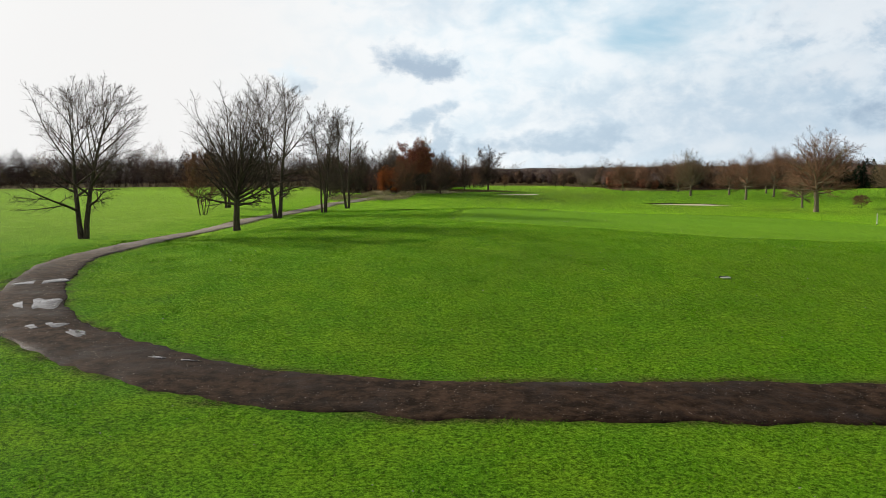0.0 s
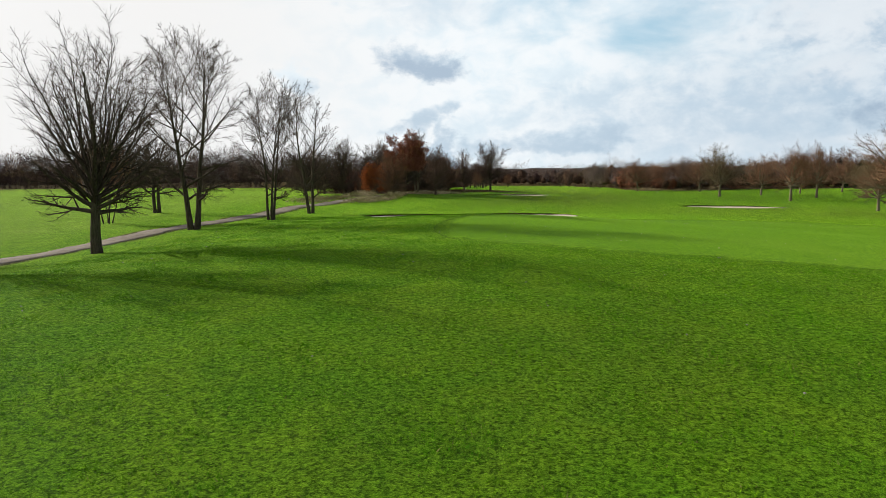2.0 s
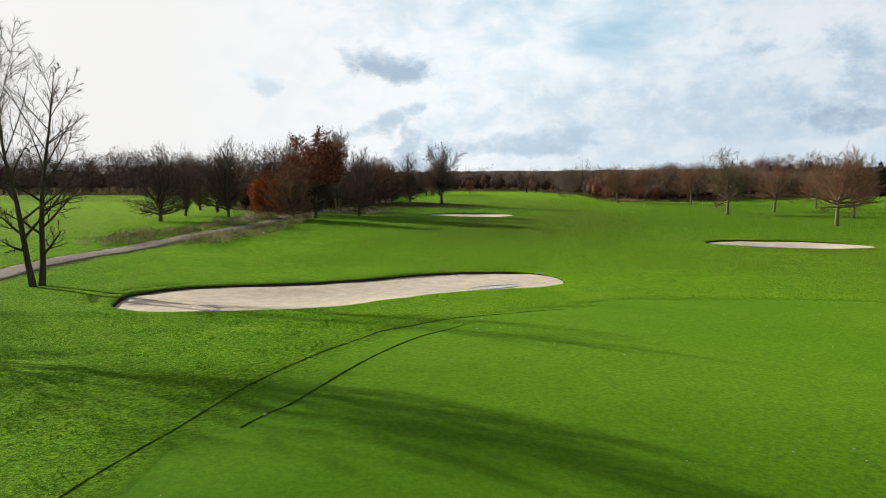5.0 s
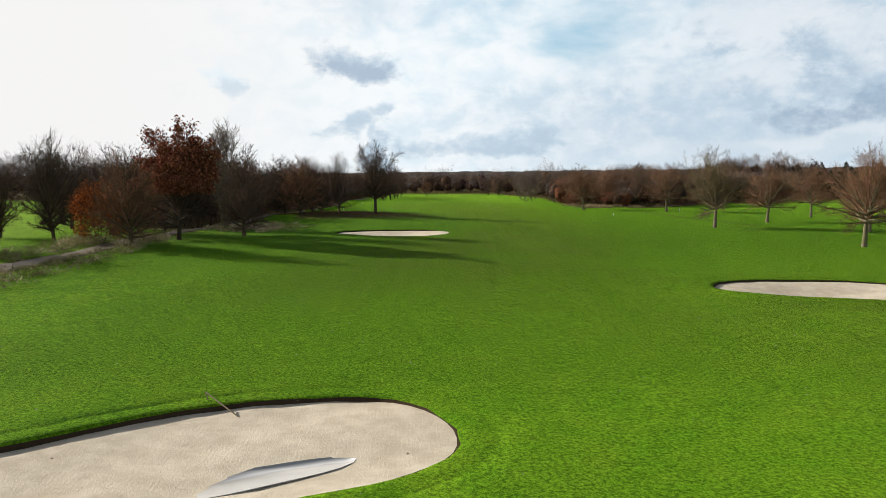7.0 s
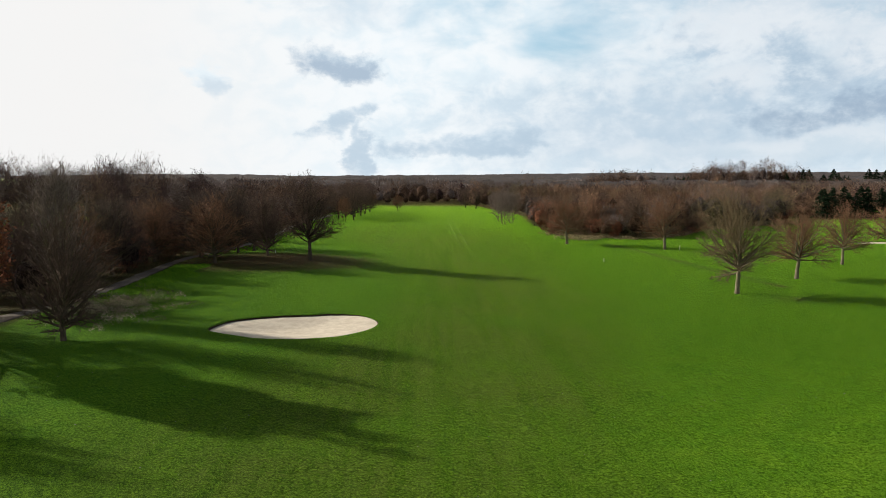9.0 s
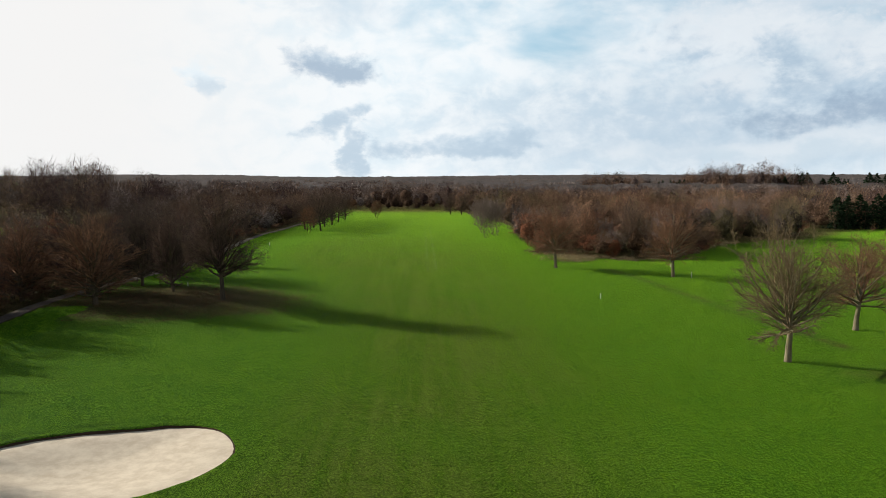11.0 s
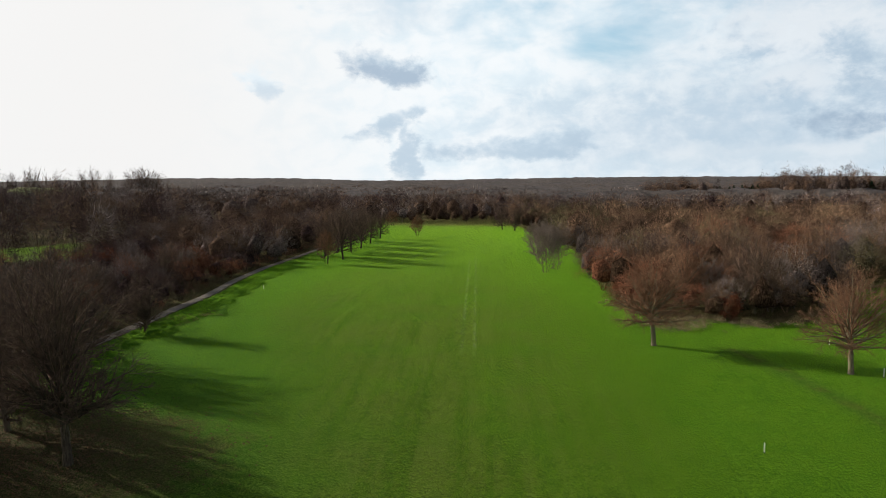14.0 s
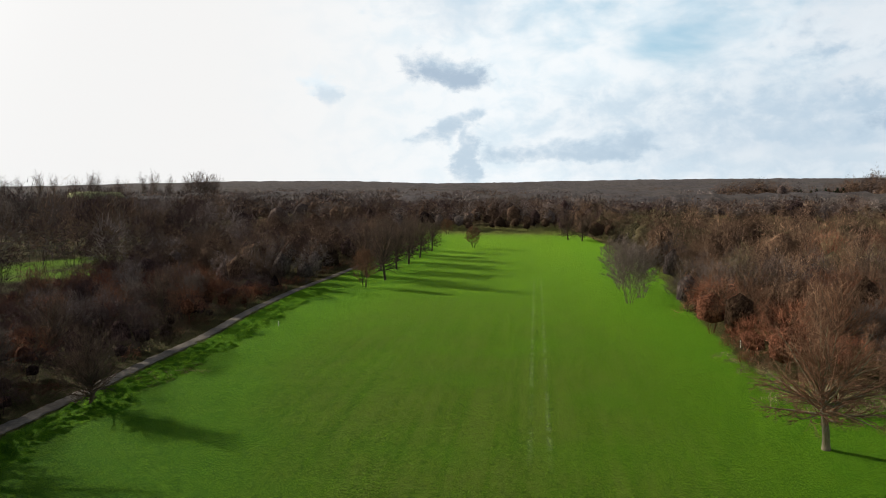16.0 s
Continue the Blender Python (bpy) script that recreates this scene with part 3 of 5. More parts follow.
def zones(x, y):
    """Ground cover per plan point: mown turf, leaf litter or bare soil, worn turf."""
    x, y = np.asarray(x, float).ravel(), np.asarray(y, float).ravel()
    w = wobble(x, y, 0.22) * 1.3 + wobble(x, y, 0.9, 2.0) * 0.7
    mown = smoothstep(0.7, -0.7, to_curve(x, y, GREEN, True) + 0.25 * wobble(x, y, 1.6))
    edge_l = np.interp(y, [88, 100, 118, 150, 200, 226, 262, 300], [-4, -2, 3, 17, 14, 6, 7, 14]) + w
    edge_r = np.interp(y, [88, 100, 118, 150, 210, 262, 300, 420], [22, 22, 24, 36, 44, 43, 45, 47]) + w
    fair = smoothstep(-2.6, 2.6, x - edge_l) * smoothstep(3.2, -3.2, x - edge_r) * smoothstep(86, 92, y)
    meadow = smoothstep(-24, -30, x) * smoothstep(20, 60, y)
    mown = np.maximum.reduce([mown, 0.6 * fair, 0.45 * meadow])
    litter = np.zeros_like(x)
    for wood, reach in ((LEFT_WOOD, 1.2), (RIGHT_WOOD, 0.6)):
        litter = np.maximum(litter, smoothstep(reach, -1.5, to_curve(x, y, wood, True)))
    litter = np.maximum(litter, smoothstep(420, 440, y))
    litter = np.maximum(litter, np.maximum(smoothstep(-66, -73, x) * smoothstep(284, 292, y), smoothstep(-34, -40, x) * smoothstep(312, 320, y)))
    litter = np.maximum(litter, smoothstep(-36, -40, x) * smoothstep(-60, -54, x) * smoothstep(258, 264, y) * smoothstep(0.9, 1.2, np.hypot((x + 50) / 6.5, (y - 296) / 7.5)))
    litter = np.maximum(litter, 1.2 * np.exp(-((x - 1.5) / 12.5) ** 2 - ((y - 180.0) / 9.5) ** 2))
    litter = np.maximum(litter, 0.62 * np.exp(-((x + 12) / 5.0) ** 2 - ((y - 131) / 14) ** 2))
    trod = to_curve(x, y, spline([(52.5, 208), (53.4, 201), (53.7, 192), (53.9, 184), (54.2, 175), (55, 160)], 4))
    litter = np.maximum(litter, 0.44 * smoothstep(1.7, 0.3, trod))
    litter = np.maximum(litter, 0.42 * np.exp(-((x - 52) / 3.5) ** 2 - ((y - 152.5) / 2.5) ** 2))
    side = to_curve(x, y, ROAD)
    litter = np.maximum(litter, 0.62 * smoothstep(1.9, 1.1, side))
    west = x < np.interp(y, ROAD[12:, 1], ROAD[12:, 0])
    litter = np.maximum(litter, 0.95 * west * smoothstep(5.0, 3.0, side) * smoothstep(138, 146, y))
    soft_fair = smoothstep(-3.0, 7.0, x - edge_l) * smoothstep(5.0, -6.0, x - edge_r) * smoothstep(86, 96, y)
    worn = soft_fair * smoothstep(95, 118, y) * (0.25 + 0.75 * smoothstep(300, 215, y)) * smoothstep(44, 24, x - 0.07 * (y - 150)) + 0.3 * smoothstep(60, 30, y) * smoothstep(-12, 4, x) + 0.28 * smoothstep(15, 21, y) * smoothstep(44, 30, y) * smoothstep(-8, 6, x) + 1.1 * np.exp(-((x - 38) / 17) ** 2 - ((y - 95) / 16) ** 2) + 0.8 * smoothstep(-34, -40, x) * smoothstep(190, 230, y)
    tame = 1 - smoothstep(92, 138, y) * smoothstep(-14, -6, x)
    return np.stack([mown, litter, np.clip(worn, 0, 1), tame], 1)


# ---- ground ----
def steps(start, stop, fine, lo, hi, grow=1.22):
    """Grid lines: even between lo and hi, wider and wider outside."""
    mid = list(np.arange(lo, hi + 1e-6, fine))
    d, p, right = fine, hi, []
    while p < stop:
        d *= grow
        p += d
        right.append(min(p, stop))
    d, p, left = fine, lo, []
    while p > start:
        d *= grow
        p -= d
        left.append(max(p, start))
    return np.array(left[::-1] + mid + right)


gx, gy = steps(-3500, 3500, 0.75, -24, 62), steps(-400, 4300, 0.75, 2, 215)
GX, GY = np.meshgrid(gx, gy)
V = np.stack([GX, GY, ground_z(GX, GY)], -1).reshape(-1, 3)
w_, h_ = len(gx), len(gy)
I = (np.arange(h_ - 1)[:, None] * w_ + np.arange(w_ - 1)).ravel()
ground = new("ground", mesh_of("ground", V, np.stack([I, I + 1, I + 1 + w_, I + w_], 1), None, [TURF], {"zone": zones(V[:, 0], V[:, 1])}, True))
tagged(ground, "green winter grassland of a golf course, mown fairway and rough", "ground", kind="structure")


# ---- path ----
def ribbon(curve, width, lift, seed):
    """A strip of made ground along a curve, cambered, with ragged sides that go down into the turf."""
    t = unit(np.gradient(curve, axis=0))
    side = np.stack([-t[:, 1], t[:, 0]], 1)
    across = np.array([-1.0, -0.93, -0.6, -0.25, 0.0, 0.25, 0.6, 0.93, 1.0])
    rim = np.array([-0.07, 0.0, 0.0, 0.012, 0.02, 0.012, 0.0, 0.0, -0.07])
    V = []
    for i, p in enumerate(curve):
        half = width[i] / 2
        for a, r in zip(across, rim):
            e = half * a + np.sign(a) * (abs(a) > 0.5) * (0.13 * wobble(p[0] + 9 * np.sign(a), p[1], 1.7, seed) + 0.10 * wobble(p[0] + 5 * np.sign(a), p[1], 5.5, seed))
            q = p + side[i] * e
            V.append((q[0], q[1], float(land(q[0], q[1])) + lift + r))
    n, k = len(curve), len(across)
    I = (np.arange(n - 1)[:, None] * k + np.arange(k - 1)).ravel()
    return np.array(V), np.stack([I, I + 1, I + 1 + k, I + k], 1)


def resample(curve, step):
    d = np.concatenate([[0], np.cumsum(np.linalg.norm(np.diff(curve, axis=0), axis=1))])
    s = np.arange(0, d[-1], step)
    return np.stack([np.interp(s, d, curve[:, 0]), np.interp(s, d, curve[:, 1])], 1)


track = resample(ROAD, 0.36)
width = np.interp(track[:, 1], [0, 30, 45, 110, 190, 300], [2.35, 2.3, 1.95, 1.8, 1.45, 1.25])
RV, RQ = ribbon(track, width, 0.03, 1.0)
pale = smoothstep(28, 44, RV[:, 1]) * (0.8 + 0.2 * wobble(RV[:, 0], RV[:, 1], 0.5)) * np.interp(RV[:, 1], [100, 125, 185, 205], [1.0, 0.75, 0.7, 0.9])
road = new("road", mesh_of("road", RV, RQ, None, [GRAVEL], {"zone": np.stack([pale, pale, pale, np.ones_like(pale)], 1)}, True))
tagged(road, "curving gravel path, damp dark brown, paler grey further on", "path", kind="structure")


def puddle(cx, cy, rx, ry, turn, seed):
    a = np.arange(28) * 2 * np.pi / 28
    r = 1 + 0.28 * np.sin(a * 2 + seed) + 0.16 * np.sin(a * 5 + seed * 3)
    x, y = rx * r * np.cos(a), ry * r * np.sin(a)
    px_, py_ = cx + x * math.cos(turn) - y * math.sin(turn), cy + x * math.sin(turn) + y * math.cos(turn)
    z = land(px_, py_) + 0.046
    V = [(cx, cy, float(land(cx, cy)) + 0.046)] + list(zip(px_, py_, z)) + list(zip(cx + (px_ - cx) * 1.03, cy + (py_ - cy) * 1.03, z - 0.006))
    T = [(0, 1 + i, 1 + (i + 1) % 28) for i in range(28)]
    Q = [(1 + i, 29 + i, 29 + (i + 1) % 28, 1 + (i + 1) % 28) for i in range(28)]
    ob = new("puddle", mesh_of("puddle", V, Q, T, [WATER]))
    return tagged(ob, "shallow puddle of rain water on the gravel path", "puddle", "puddles on the path", "structure")


for p in ((-16.3, 27.9, 0.75, 0.55, 0.3, 1.0), (-14.1, 23.8, 0.55, 1.15, 0.5, 2.0), (-12.2, 20.9, 0.45, 0.40, 0.8, 3.0), (-10.9, 20.1, 0.6, 0.18, -0.7, 4.0),
          (-7.6, 17.75, 0.30, 0.07, -0.4, 5.0), (-6.7, 17.55, 0.26, 0.05, -0.3, 6.0)):
    puddle(*p)


# ---- bunkers ----
def bunker(outline, middle, depth, lip):
    """A sand bunker: a turf collar that rolls over the rim, a cut soil face, and a raked sand bowl."""
    n = len(outline)
    c = np.array(middle)
    t = unit(np.roll(outline, -1, 0) - np.roll(outline, 1, 0))
    out = np.stack([t[:, 1], -t[:, 0]], 1)
    if np.mean(np.sum(out * (outline - c), 1)) < 0:
        out = -out
    # the turf rolls over the far rim; near rim lower, as it faces the play
    rag = 0.05 * wobble(outline[:, 0], outline[:, 1], 6.0)
    face = -out[:, 0] * 0.75 + out[:, 1] * 0.65
    high = lip * (0.12 + 0.88 * smoothstep(-0.5, 0.9, face)) * (0.85 + 0.15 * wobble(outline[:, 0], outline[:, 1], 2.3))
    rings, mats = [], []
    for off, dz in ((1.15, -0.03), (0.7, 0.0), (0.3, 0.03), (0.0, 0.02)):
        p = outline + out * (off + rag)[:, None] if off == 0 else outline + out * off
        rings.append(np.column_stack([p, land(p[:, 0], p[:, 1]) + dz]))
    top = rings[-1][:, 2]
    p = outline - out * (0.04 - rag)[:, None]
    rings.append(np.column_stack([p, top - 0.04 + 0.03 * wobble(p[:, 0], p[:, 1], 5.0)]))
    p = outline - out * 0.10
    rings.append(np.column_stack([p, top - 0.045 - high]))
    floor = float(land(*middle)) - depth
    for k in (0.9, 0.78, 0.6, 0.4, 0.2, 0.08):
        p = c + (outline - out * 0.1 - c) * k
        s = smoothstep(0.0, 1.0, (1 - k) * 1.15)
        z = (top - 0.045 - high) * (1 - s) + floor * s + 0.012 * wobble(p[:, 0], p[:, 1], 2.6) + 0.008 * wobble(p[:, 0], p[:, 1], 9.0) - 0.10 * np.exp(-((p[:, 0] - 6.6) / 1.7) ** 2 - ((p[:, 1] - 83.4) / 1.0) ** 2)
        rings.append(np.column_stack([p, z]))
    turf_v = np.concatenate(rings[:5])
    def band(count):
        i = np.arange(n)
        j = (i + 1) % n
        return np.concatenate([np.stack([k * n + i, k * n + j, (k + 1) * n + j, (k + 1) * n + i], 1) for k in range(count)])
    ob = thing("sand_bunker", "", "bunker")
    part("turf_collar", mesh_of("turf_collar", turf_v, band(4), None, [TURF], {"zone": np.maximum(zones(turf_v[:, 0], turf_v[:, 1]), 0)}, True), ob, "rolled green turf rim")
    face = np.concatenate(rings[4:6])
    part("soil_face", mesh_of("soil_face", face, band(1), None, [SOIL], None, True), ob, "dark cut soil under the rim")
    bowl = np.concatenate(rings[5:] + [np.array([[c[0], c[1], floor]])])
    last = 6 * n
    cap = np.array([(last + i, last + (i + 1) % n, 7 * n) for i in range(n)])
    part("sand", mesh_of("sand", bowl, band(6), cap, [SAND], None, True), ob, "pale beige raked sand")
    return ob


bunker_labels = ["long kidney-shaped sand bunker with a small pool of water", "oval sand bunker of pale beige sand in the rough", "oval sand bunker beside the fairway, half in tree shade",
                 "small far sand bunker across the next fairway", "far pale sand bunker before dark conifers"]
for b, m, d, l, text in zip(BUNKERS, CENTRE_SHIFT, (0.28, 0.6, 0.4, 0.3, 0.3), (0.12, 0.12, 0.11, 0.1, 0.1), bunker_labels):
    tagged(bunker(b, m, d, l), text, group="sand bunkers")

# the pool in the long bunker
a = np.arange(30) * 2 * np.pi / 30
r = 1 + 0.18 * np.sin(2 * a + 1) + 0.1 * np.sin(3 * a)
pz = float(land(6.6, 83.4)) - 0.15
POOL = np.column_stack([6.6 + 1.75 * r * np.cos(a) + 0.5 * r * np.sin(a), 83.4 + 0.85 * r * np.sin(a) + 0.4 * r * np.cos(a), np.full(30, pz)])
pool = new("pool_of_water", mesh_of("pool_of_water", np.concatenate([POOL, POOL * np.array([1, 1, 1]) - np.array([0, 0, 0.02])]), [(i, (i + 1) % 30, 30 + (i + 1) % 30, 30 + i) for i in range(30)],
                                   [(0, i, i + 1) for i in range(1, 29)], [SHALLOW]))
tagged(pool, "shallow pool of rain water lying on bunker sand", "puddle", kind="structure")


# ---- bare trees ----
def spawn(rng, P, R, count, s0, s1, angle, length, up, segs, thin, wob=0.12, tip=0.25):
    """Branches that leave the polylines P: count from each, between s0 and s1 of their length."""
    n, k = P.shape[0], P.shape[1] - 1
    idx = np.repeat(np.arange(n), count)
    s = s0 + (s1 - s0) * ((np.tile(np.arange(count), n) + rng.random(n * count)) / count)
    f = s * k
    i = np.minimum(f.astype(int), k - 1)
    u = (f - i)[:, None]
    a, b = P[idx, i], P[idx, i + 1]
    base, tan = a + (b - a) * u, unit(b - a)
    rb = R[idx, i] * (1 - u[:, 0]) + R[idx, i + 1] * u[:, 0]
    ref = np.where(np.abs(tan[:, 2:]) < 0.9, np.array([0.0, 0, 1]), np.array([1.0, 0, 0]))
    e1 = unit(np.cross(tan, ref))
    e2 = np.cross(tan, e1)
    phi = np.tile(np.arange(count), n) * 2.4 + np.repeat(rng.random(n) * 6.28, count) + rng.normal(0, 0.5, n * count)
    th = np.radians(angle[0] + (angle[1] - angle[0]) * (s - s0) / max(s1 - s0, 1e-6) + rng.normal(0, 7, n * count))
    d = tan * np.cos(th)[:, None] + (e1 * np.cos(phi)[:, None] + e2 * np.sin(phi)[:, None]) * np.sin(th)[:, None]
    own = np.linalg.norm(np.diff(P, axis=1), axis=2).sum(1)[idx]
    L = length(base, d) * rng.uniform(0.78, 1.04, n * count) if callable(length) else own * length * (1.1 - 0.5 * s) * rng.uniform(0.7, 1.25, n * count)
    pts, cur = [base], d
    for j in range(segs):
        cur = unit(cur + np.array([0, 0, up / segs]) + rng.normal(0, wob, cur.shape))
        pts.append(pts[-1] + cur * (L / segs)[:, None])
    r0 = np.minimum(rb * 0.85, np.maximum(rb * thin, 0.004))
    return np.stack(pts, 1), r0[:, None] * np.linspace(1, tip, segs + 1)


def bare_tree(name, label, seed, h=10.0, spread=3.0, trunks=1, clear=0.22, limbs=14, angles=(62, 26), up=0.5, dense=1.0, girth=0.017, bark=BARK, twig=TWIG,
              lean=0.10, shape="dome", leaves=None, twig_r=0.011, fine=5, gnarl=0.055):
    """A leafless tree at the origin: trunk with its limbs, and a crown of branches and twigs."""
    rng = np.random.default_rng(seed)
    ks = 7
    P0, R0 = [], []
    for i in range(trunks):
        a = i * 6.28 / max(trunks, 1) + rng.random()
        start = np.array([math.cos(a), math.sin(a), 0]) * (0.12 * (trunks > 1)) * (1 + trunks * 0.15)
        d = np.array([math.cos(a) * lean * (trunks > 1) * 1.8, math.sin(a) * lean * (trunks > 1) * 1.8, 1.0])
        pts = [start - np.array([0, 0, 0.3])]
        top = h * {"dome": 0.52, "fan": 0.46}.get(shape, 0.9) * rng.uniform(0.88, 1.0)
        for j in range(ks):
            d = unit(d + np.append(rng.normal(0, 0.05, 2), 0.10))
            pts.append(pts[-1] + d * (top + 0.3) / ks)
        P0.append(pts)
        r = h * girth * (1.0 if trunks == 1 else 0.78 if trunks == 2 else 0.45)
        R0.append(r * np.array([1.35, 1.0, 0.88, 0.74, 0.58, 0.42, 0.26, 0.10] if shape == "tall" else [1.35, 1.05, 0.96, 0.88, 0.78, 0.66, 0.50, 0.28]))
    P0, R0 = np.array(P0), np.array(R0)

    low = clear * h * 0.55
    s0 = clear if shape == "tall" else clear / {"dome": 0.52, "fan": 0.46}[shape]
    mid = low + (0.42 if shape == "dome" else 0.5) * (h - low)
    tall = (h - mid) * 1.03

    def reach(base, d):
        """How far a limb can go before it meets the crown's outline."""
        k = np.array([1 / spread, 1 / spread, 1 / tall])
        o, w = (base - np.array([0, 0, mid])) * k, d * k
        a, b, c = (w * w).sum(1), (o * w).sum(1), (o * o).sum(1) - 1
        return np.clip((-b + np.sqrt(np.maximum(b * b - a * c, 0))) / a, 0.12 * spread, 1.6 * h)
    n1 = max(4, int(limbs / trunks))
    P1, R1 = spawn(rng, P0, R0, n1, s0, 0.98, angles, reach, up, 7, 0.60, gnarl, 0.2)
    P2, R2 = spawn(rng, P1, R1, 7, 0.18, 0.97, (44, 26), 0.44, up * 0.6, 4, 0.6, gnarl * 1.35)
    P2b, R2b = spawn(rng, P0, R0, max(3, 14 // trunks), 0.5, 1.0, (42, 20), lambda b, d: 0.8 * reach(b, d), up * 0.5, 4, 0.5, 0.07)
    P2, R2 = np.concatenate([P2, P2b]), np.concatenate([R2, R2b])
    P3, R3 = spawn(rng, P2, np.maximum(R2, twig_r * 1.2), max(3, int(6 * dense)), 0.1, 1.0, (42, 24), 0.52, up * 0.45, 1, 0.6, 0.08, 0.5)
    R2, R3 = np.maximum(R2, twig_r * 1.1), np.maximum(R3, twig_r * 0.85)
    P4, R4 = spawn(rng, P3, R3, fine, 0.1, 1.0, (44, 24), 0.72, up * 0.4, 1, 0.9, 0.06, 0.35)
    # bring the grown tree to its true height and spread; feet stay where they are
    tips = P4[:, 1]
    tall_by = h / max(tips[:, 2].max(), P1[:, -1, 2].max())
    wide_by = spread / np.percentile(np.hypot(tips[:, 0], tips[:, 1]), 97)
    P0, P1, P2, P3, P4 = (P * np.array([1, 1, tall_by]) * np.where(P[..., 2:] > 0.5, 1 + (np.array([wide_by, wide_by, 1]) - 1) * np.clip((P[..., 2:] - 0.5) / 2, 0, 1), 1.0) for P in (P0, P1, P2, P3, P4))
    n4 = len(P4)
    d4 = P4[:, 1] - P4[:, 0]
    s4 = unit(np.cross(d4, rng.normal(0, 1, d4.shape))) * twig_r * 0.9
    v4 = np.stack([P4[:, 0] - s4, P4[:, 0] + s4, P4[:, 1]], 1).reshape(-1, 3)
    tree = thing(name, label, "tree")
    v, q, t = joined([(*tubes(P0, R0, 9), None), (*tubes(P1, R1, 5), None)])
    part("trunk", mesh_of("trunk", v, q, t, [bark], None, True), tree)
    v, q, t = joined([(*tubes(P2, R2, 3), None), spikes(P3, R3[:, 0] * 1.15), (v4, None, np.arange(n4 * 3).reshape(-1, 3))])
    part("crown", mesh_of("crown", v, q, t, [twig]), tree)
    if leaves:
        ends = np.concatenate([P4[:, 1], P3[:, 1]])
        ends = ends[(ends[:, 2] > leaves["from"] * h) & (ends[:, 2] < leaves.get("to", 2.0) * h)]
        ends = ends[rng.random(len(ends)) < leaves.get("share", 1.0)]
        n = len(ends) * leaves["per"]
        c = np.repeat(ends, leaves["per"], 0) + rng.normal(0, 0.16, (n, 3))
        a_, b_ = unit(rng.normal(0, 1, (n, 3))) * leaves["size"], unit(rng.normal(0, 1, (n, 3))) * leaves["size"] * 0.6
        v = np.stack([c - a_, c + b_, c + a_, c - b_], 1).reshape(-1, 3)
        tone = np.repeat(rng.uniform(0.5, 1.25, (n, 1)), 4, 0)
        col = np.append(np.tile(np.array(leaves["colour"]), (n * 4, 1)) * tone, np.ones((n * 4, 1)), 1)
        part("leaves", mesh_of("leaves", v, np.arange(n * 4).reshape(-1, 4), None, [TINTED], {"tint": col}), tree, leaves["label"])
    return tree


def stand(x, y, turn=0.0, grow=1.0, wide=1.0):
    return Matrix.Translation((x, y, float(land(x, y)) - 0.02)) @ Matrix.Rotation(turn, 4, "Z") @ Matrix.Diagonal((grow * wide, grow * wide, grow, 1))


def plant(tree, x, y, turn=0.0, grow=1.0, wide=1.0, label="", group=""):
    """Stands a new tree, or a copy of one that stands already, on the ground."""
    if tree.get("stands"):
        sx, sy, sz = tree.scale
        tree = copy_thing(tree, stand(x, y, turn, grow, wide) @ Matrix.Diagonal((1 / sx, 1 / sy, 1 / sz, 1)))
    else:
        tree.matrix_basis = stand(x, y, turn, grow, wide)
        tree["stands"] = 1
    return tagged(tree, label, group=group)


GROUP = "bare trees along the path"
plant(bare_tree("bare_tree", "bare twin-trunked tree, dark against the sky, beside the path", 11, 10.6, 4.7, 2, 0.23, 26, (74, 12), 0.12, 1.0, 0.020, lean=0.06, shape="tall", fine=7, twig_r=0.0098), -24.2, 46.2, 2.6, group=GROUP)
plant(bare_tree("bare_tree", "bare single-trunked tree with a wide fan of branches", 22, 10.3, 3.8, 1, 0.22, 28, (78, 8), 0.14, 1.0, 0.021, shape="fan", fine=6, twig_r=0.0098, gnarl=0.075), -14.9, 48.3, 0.4, group=GROUP)
plant(bare_tree("bare_tree", "tall bare twin-trunked tree with a full rounded crown", 33, 11.9, 3.6, 2, 0.19, 30, (78, 16), 0.16, 1.0, 0.017, shape="tall", lean=0.045, fine=7, twig_r=0.0098, gnarl=0.07), -15.27, 60.5, -0.4, group=GROUP)
plant(bare_tree("bare_tree", "slim tall bare tree with steep branches", 44, 10.5, 2.6, 3, 0.19, 33, (62, 14), 0.2, 1.0, 0.019, shape="tall", lean=0.03, fine=6, twig_r=0.0098), -13.0, 69.2, 0.3, group=GROUP)
plant(bare_tree("bare_tree", "slim bare tree with two parting trunks", 55, 11.4, 2.7, 2, 0.15, 28, (68, 14), 0.2, 0.8, 0.014, shape="tall", lean=0.05, fine=6, twig_r=0.0098), -12.5, 80.6, 0.2, group=GROUP)
OAK = bare_tree("bare_tree", "dark bare oak with crooked branches in the meadow", 66, 9.4, 3.6, 2, 0.2, 20, (82, 30), 0.1, 1.1, 0.020, lean=0.06)
plant(OAK, -25.6, 80.0, 0.0)
SHRUB = bare_tree("bare_shrub", "many-stemmed bare shrub with reddish twigs", 77, 6.0, 1.9, 5, 0.22, 40, (60, 18), 0.25, 1.3, 0.013, twig=TWIG_RED, shape="tall", lean=0.10, twig_r=0.011, fine=7)
plant(SHRUB, -24.3, 68.5, 0, 1.1, 1.0)

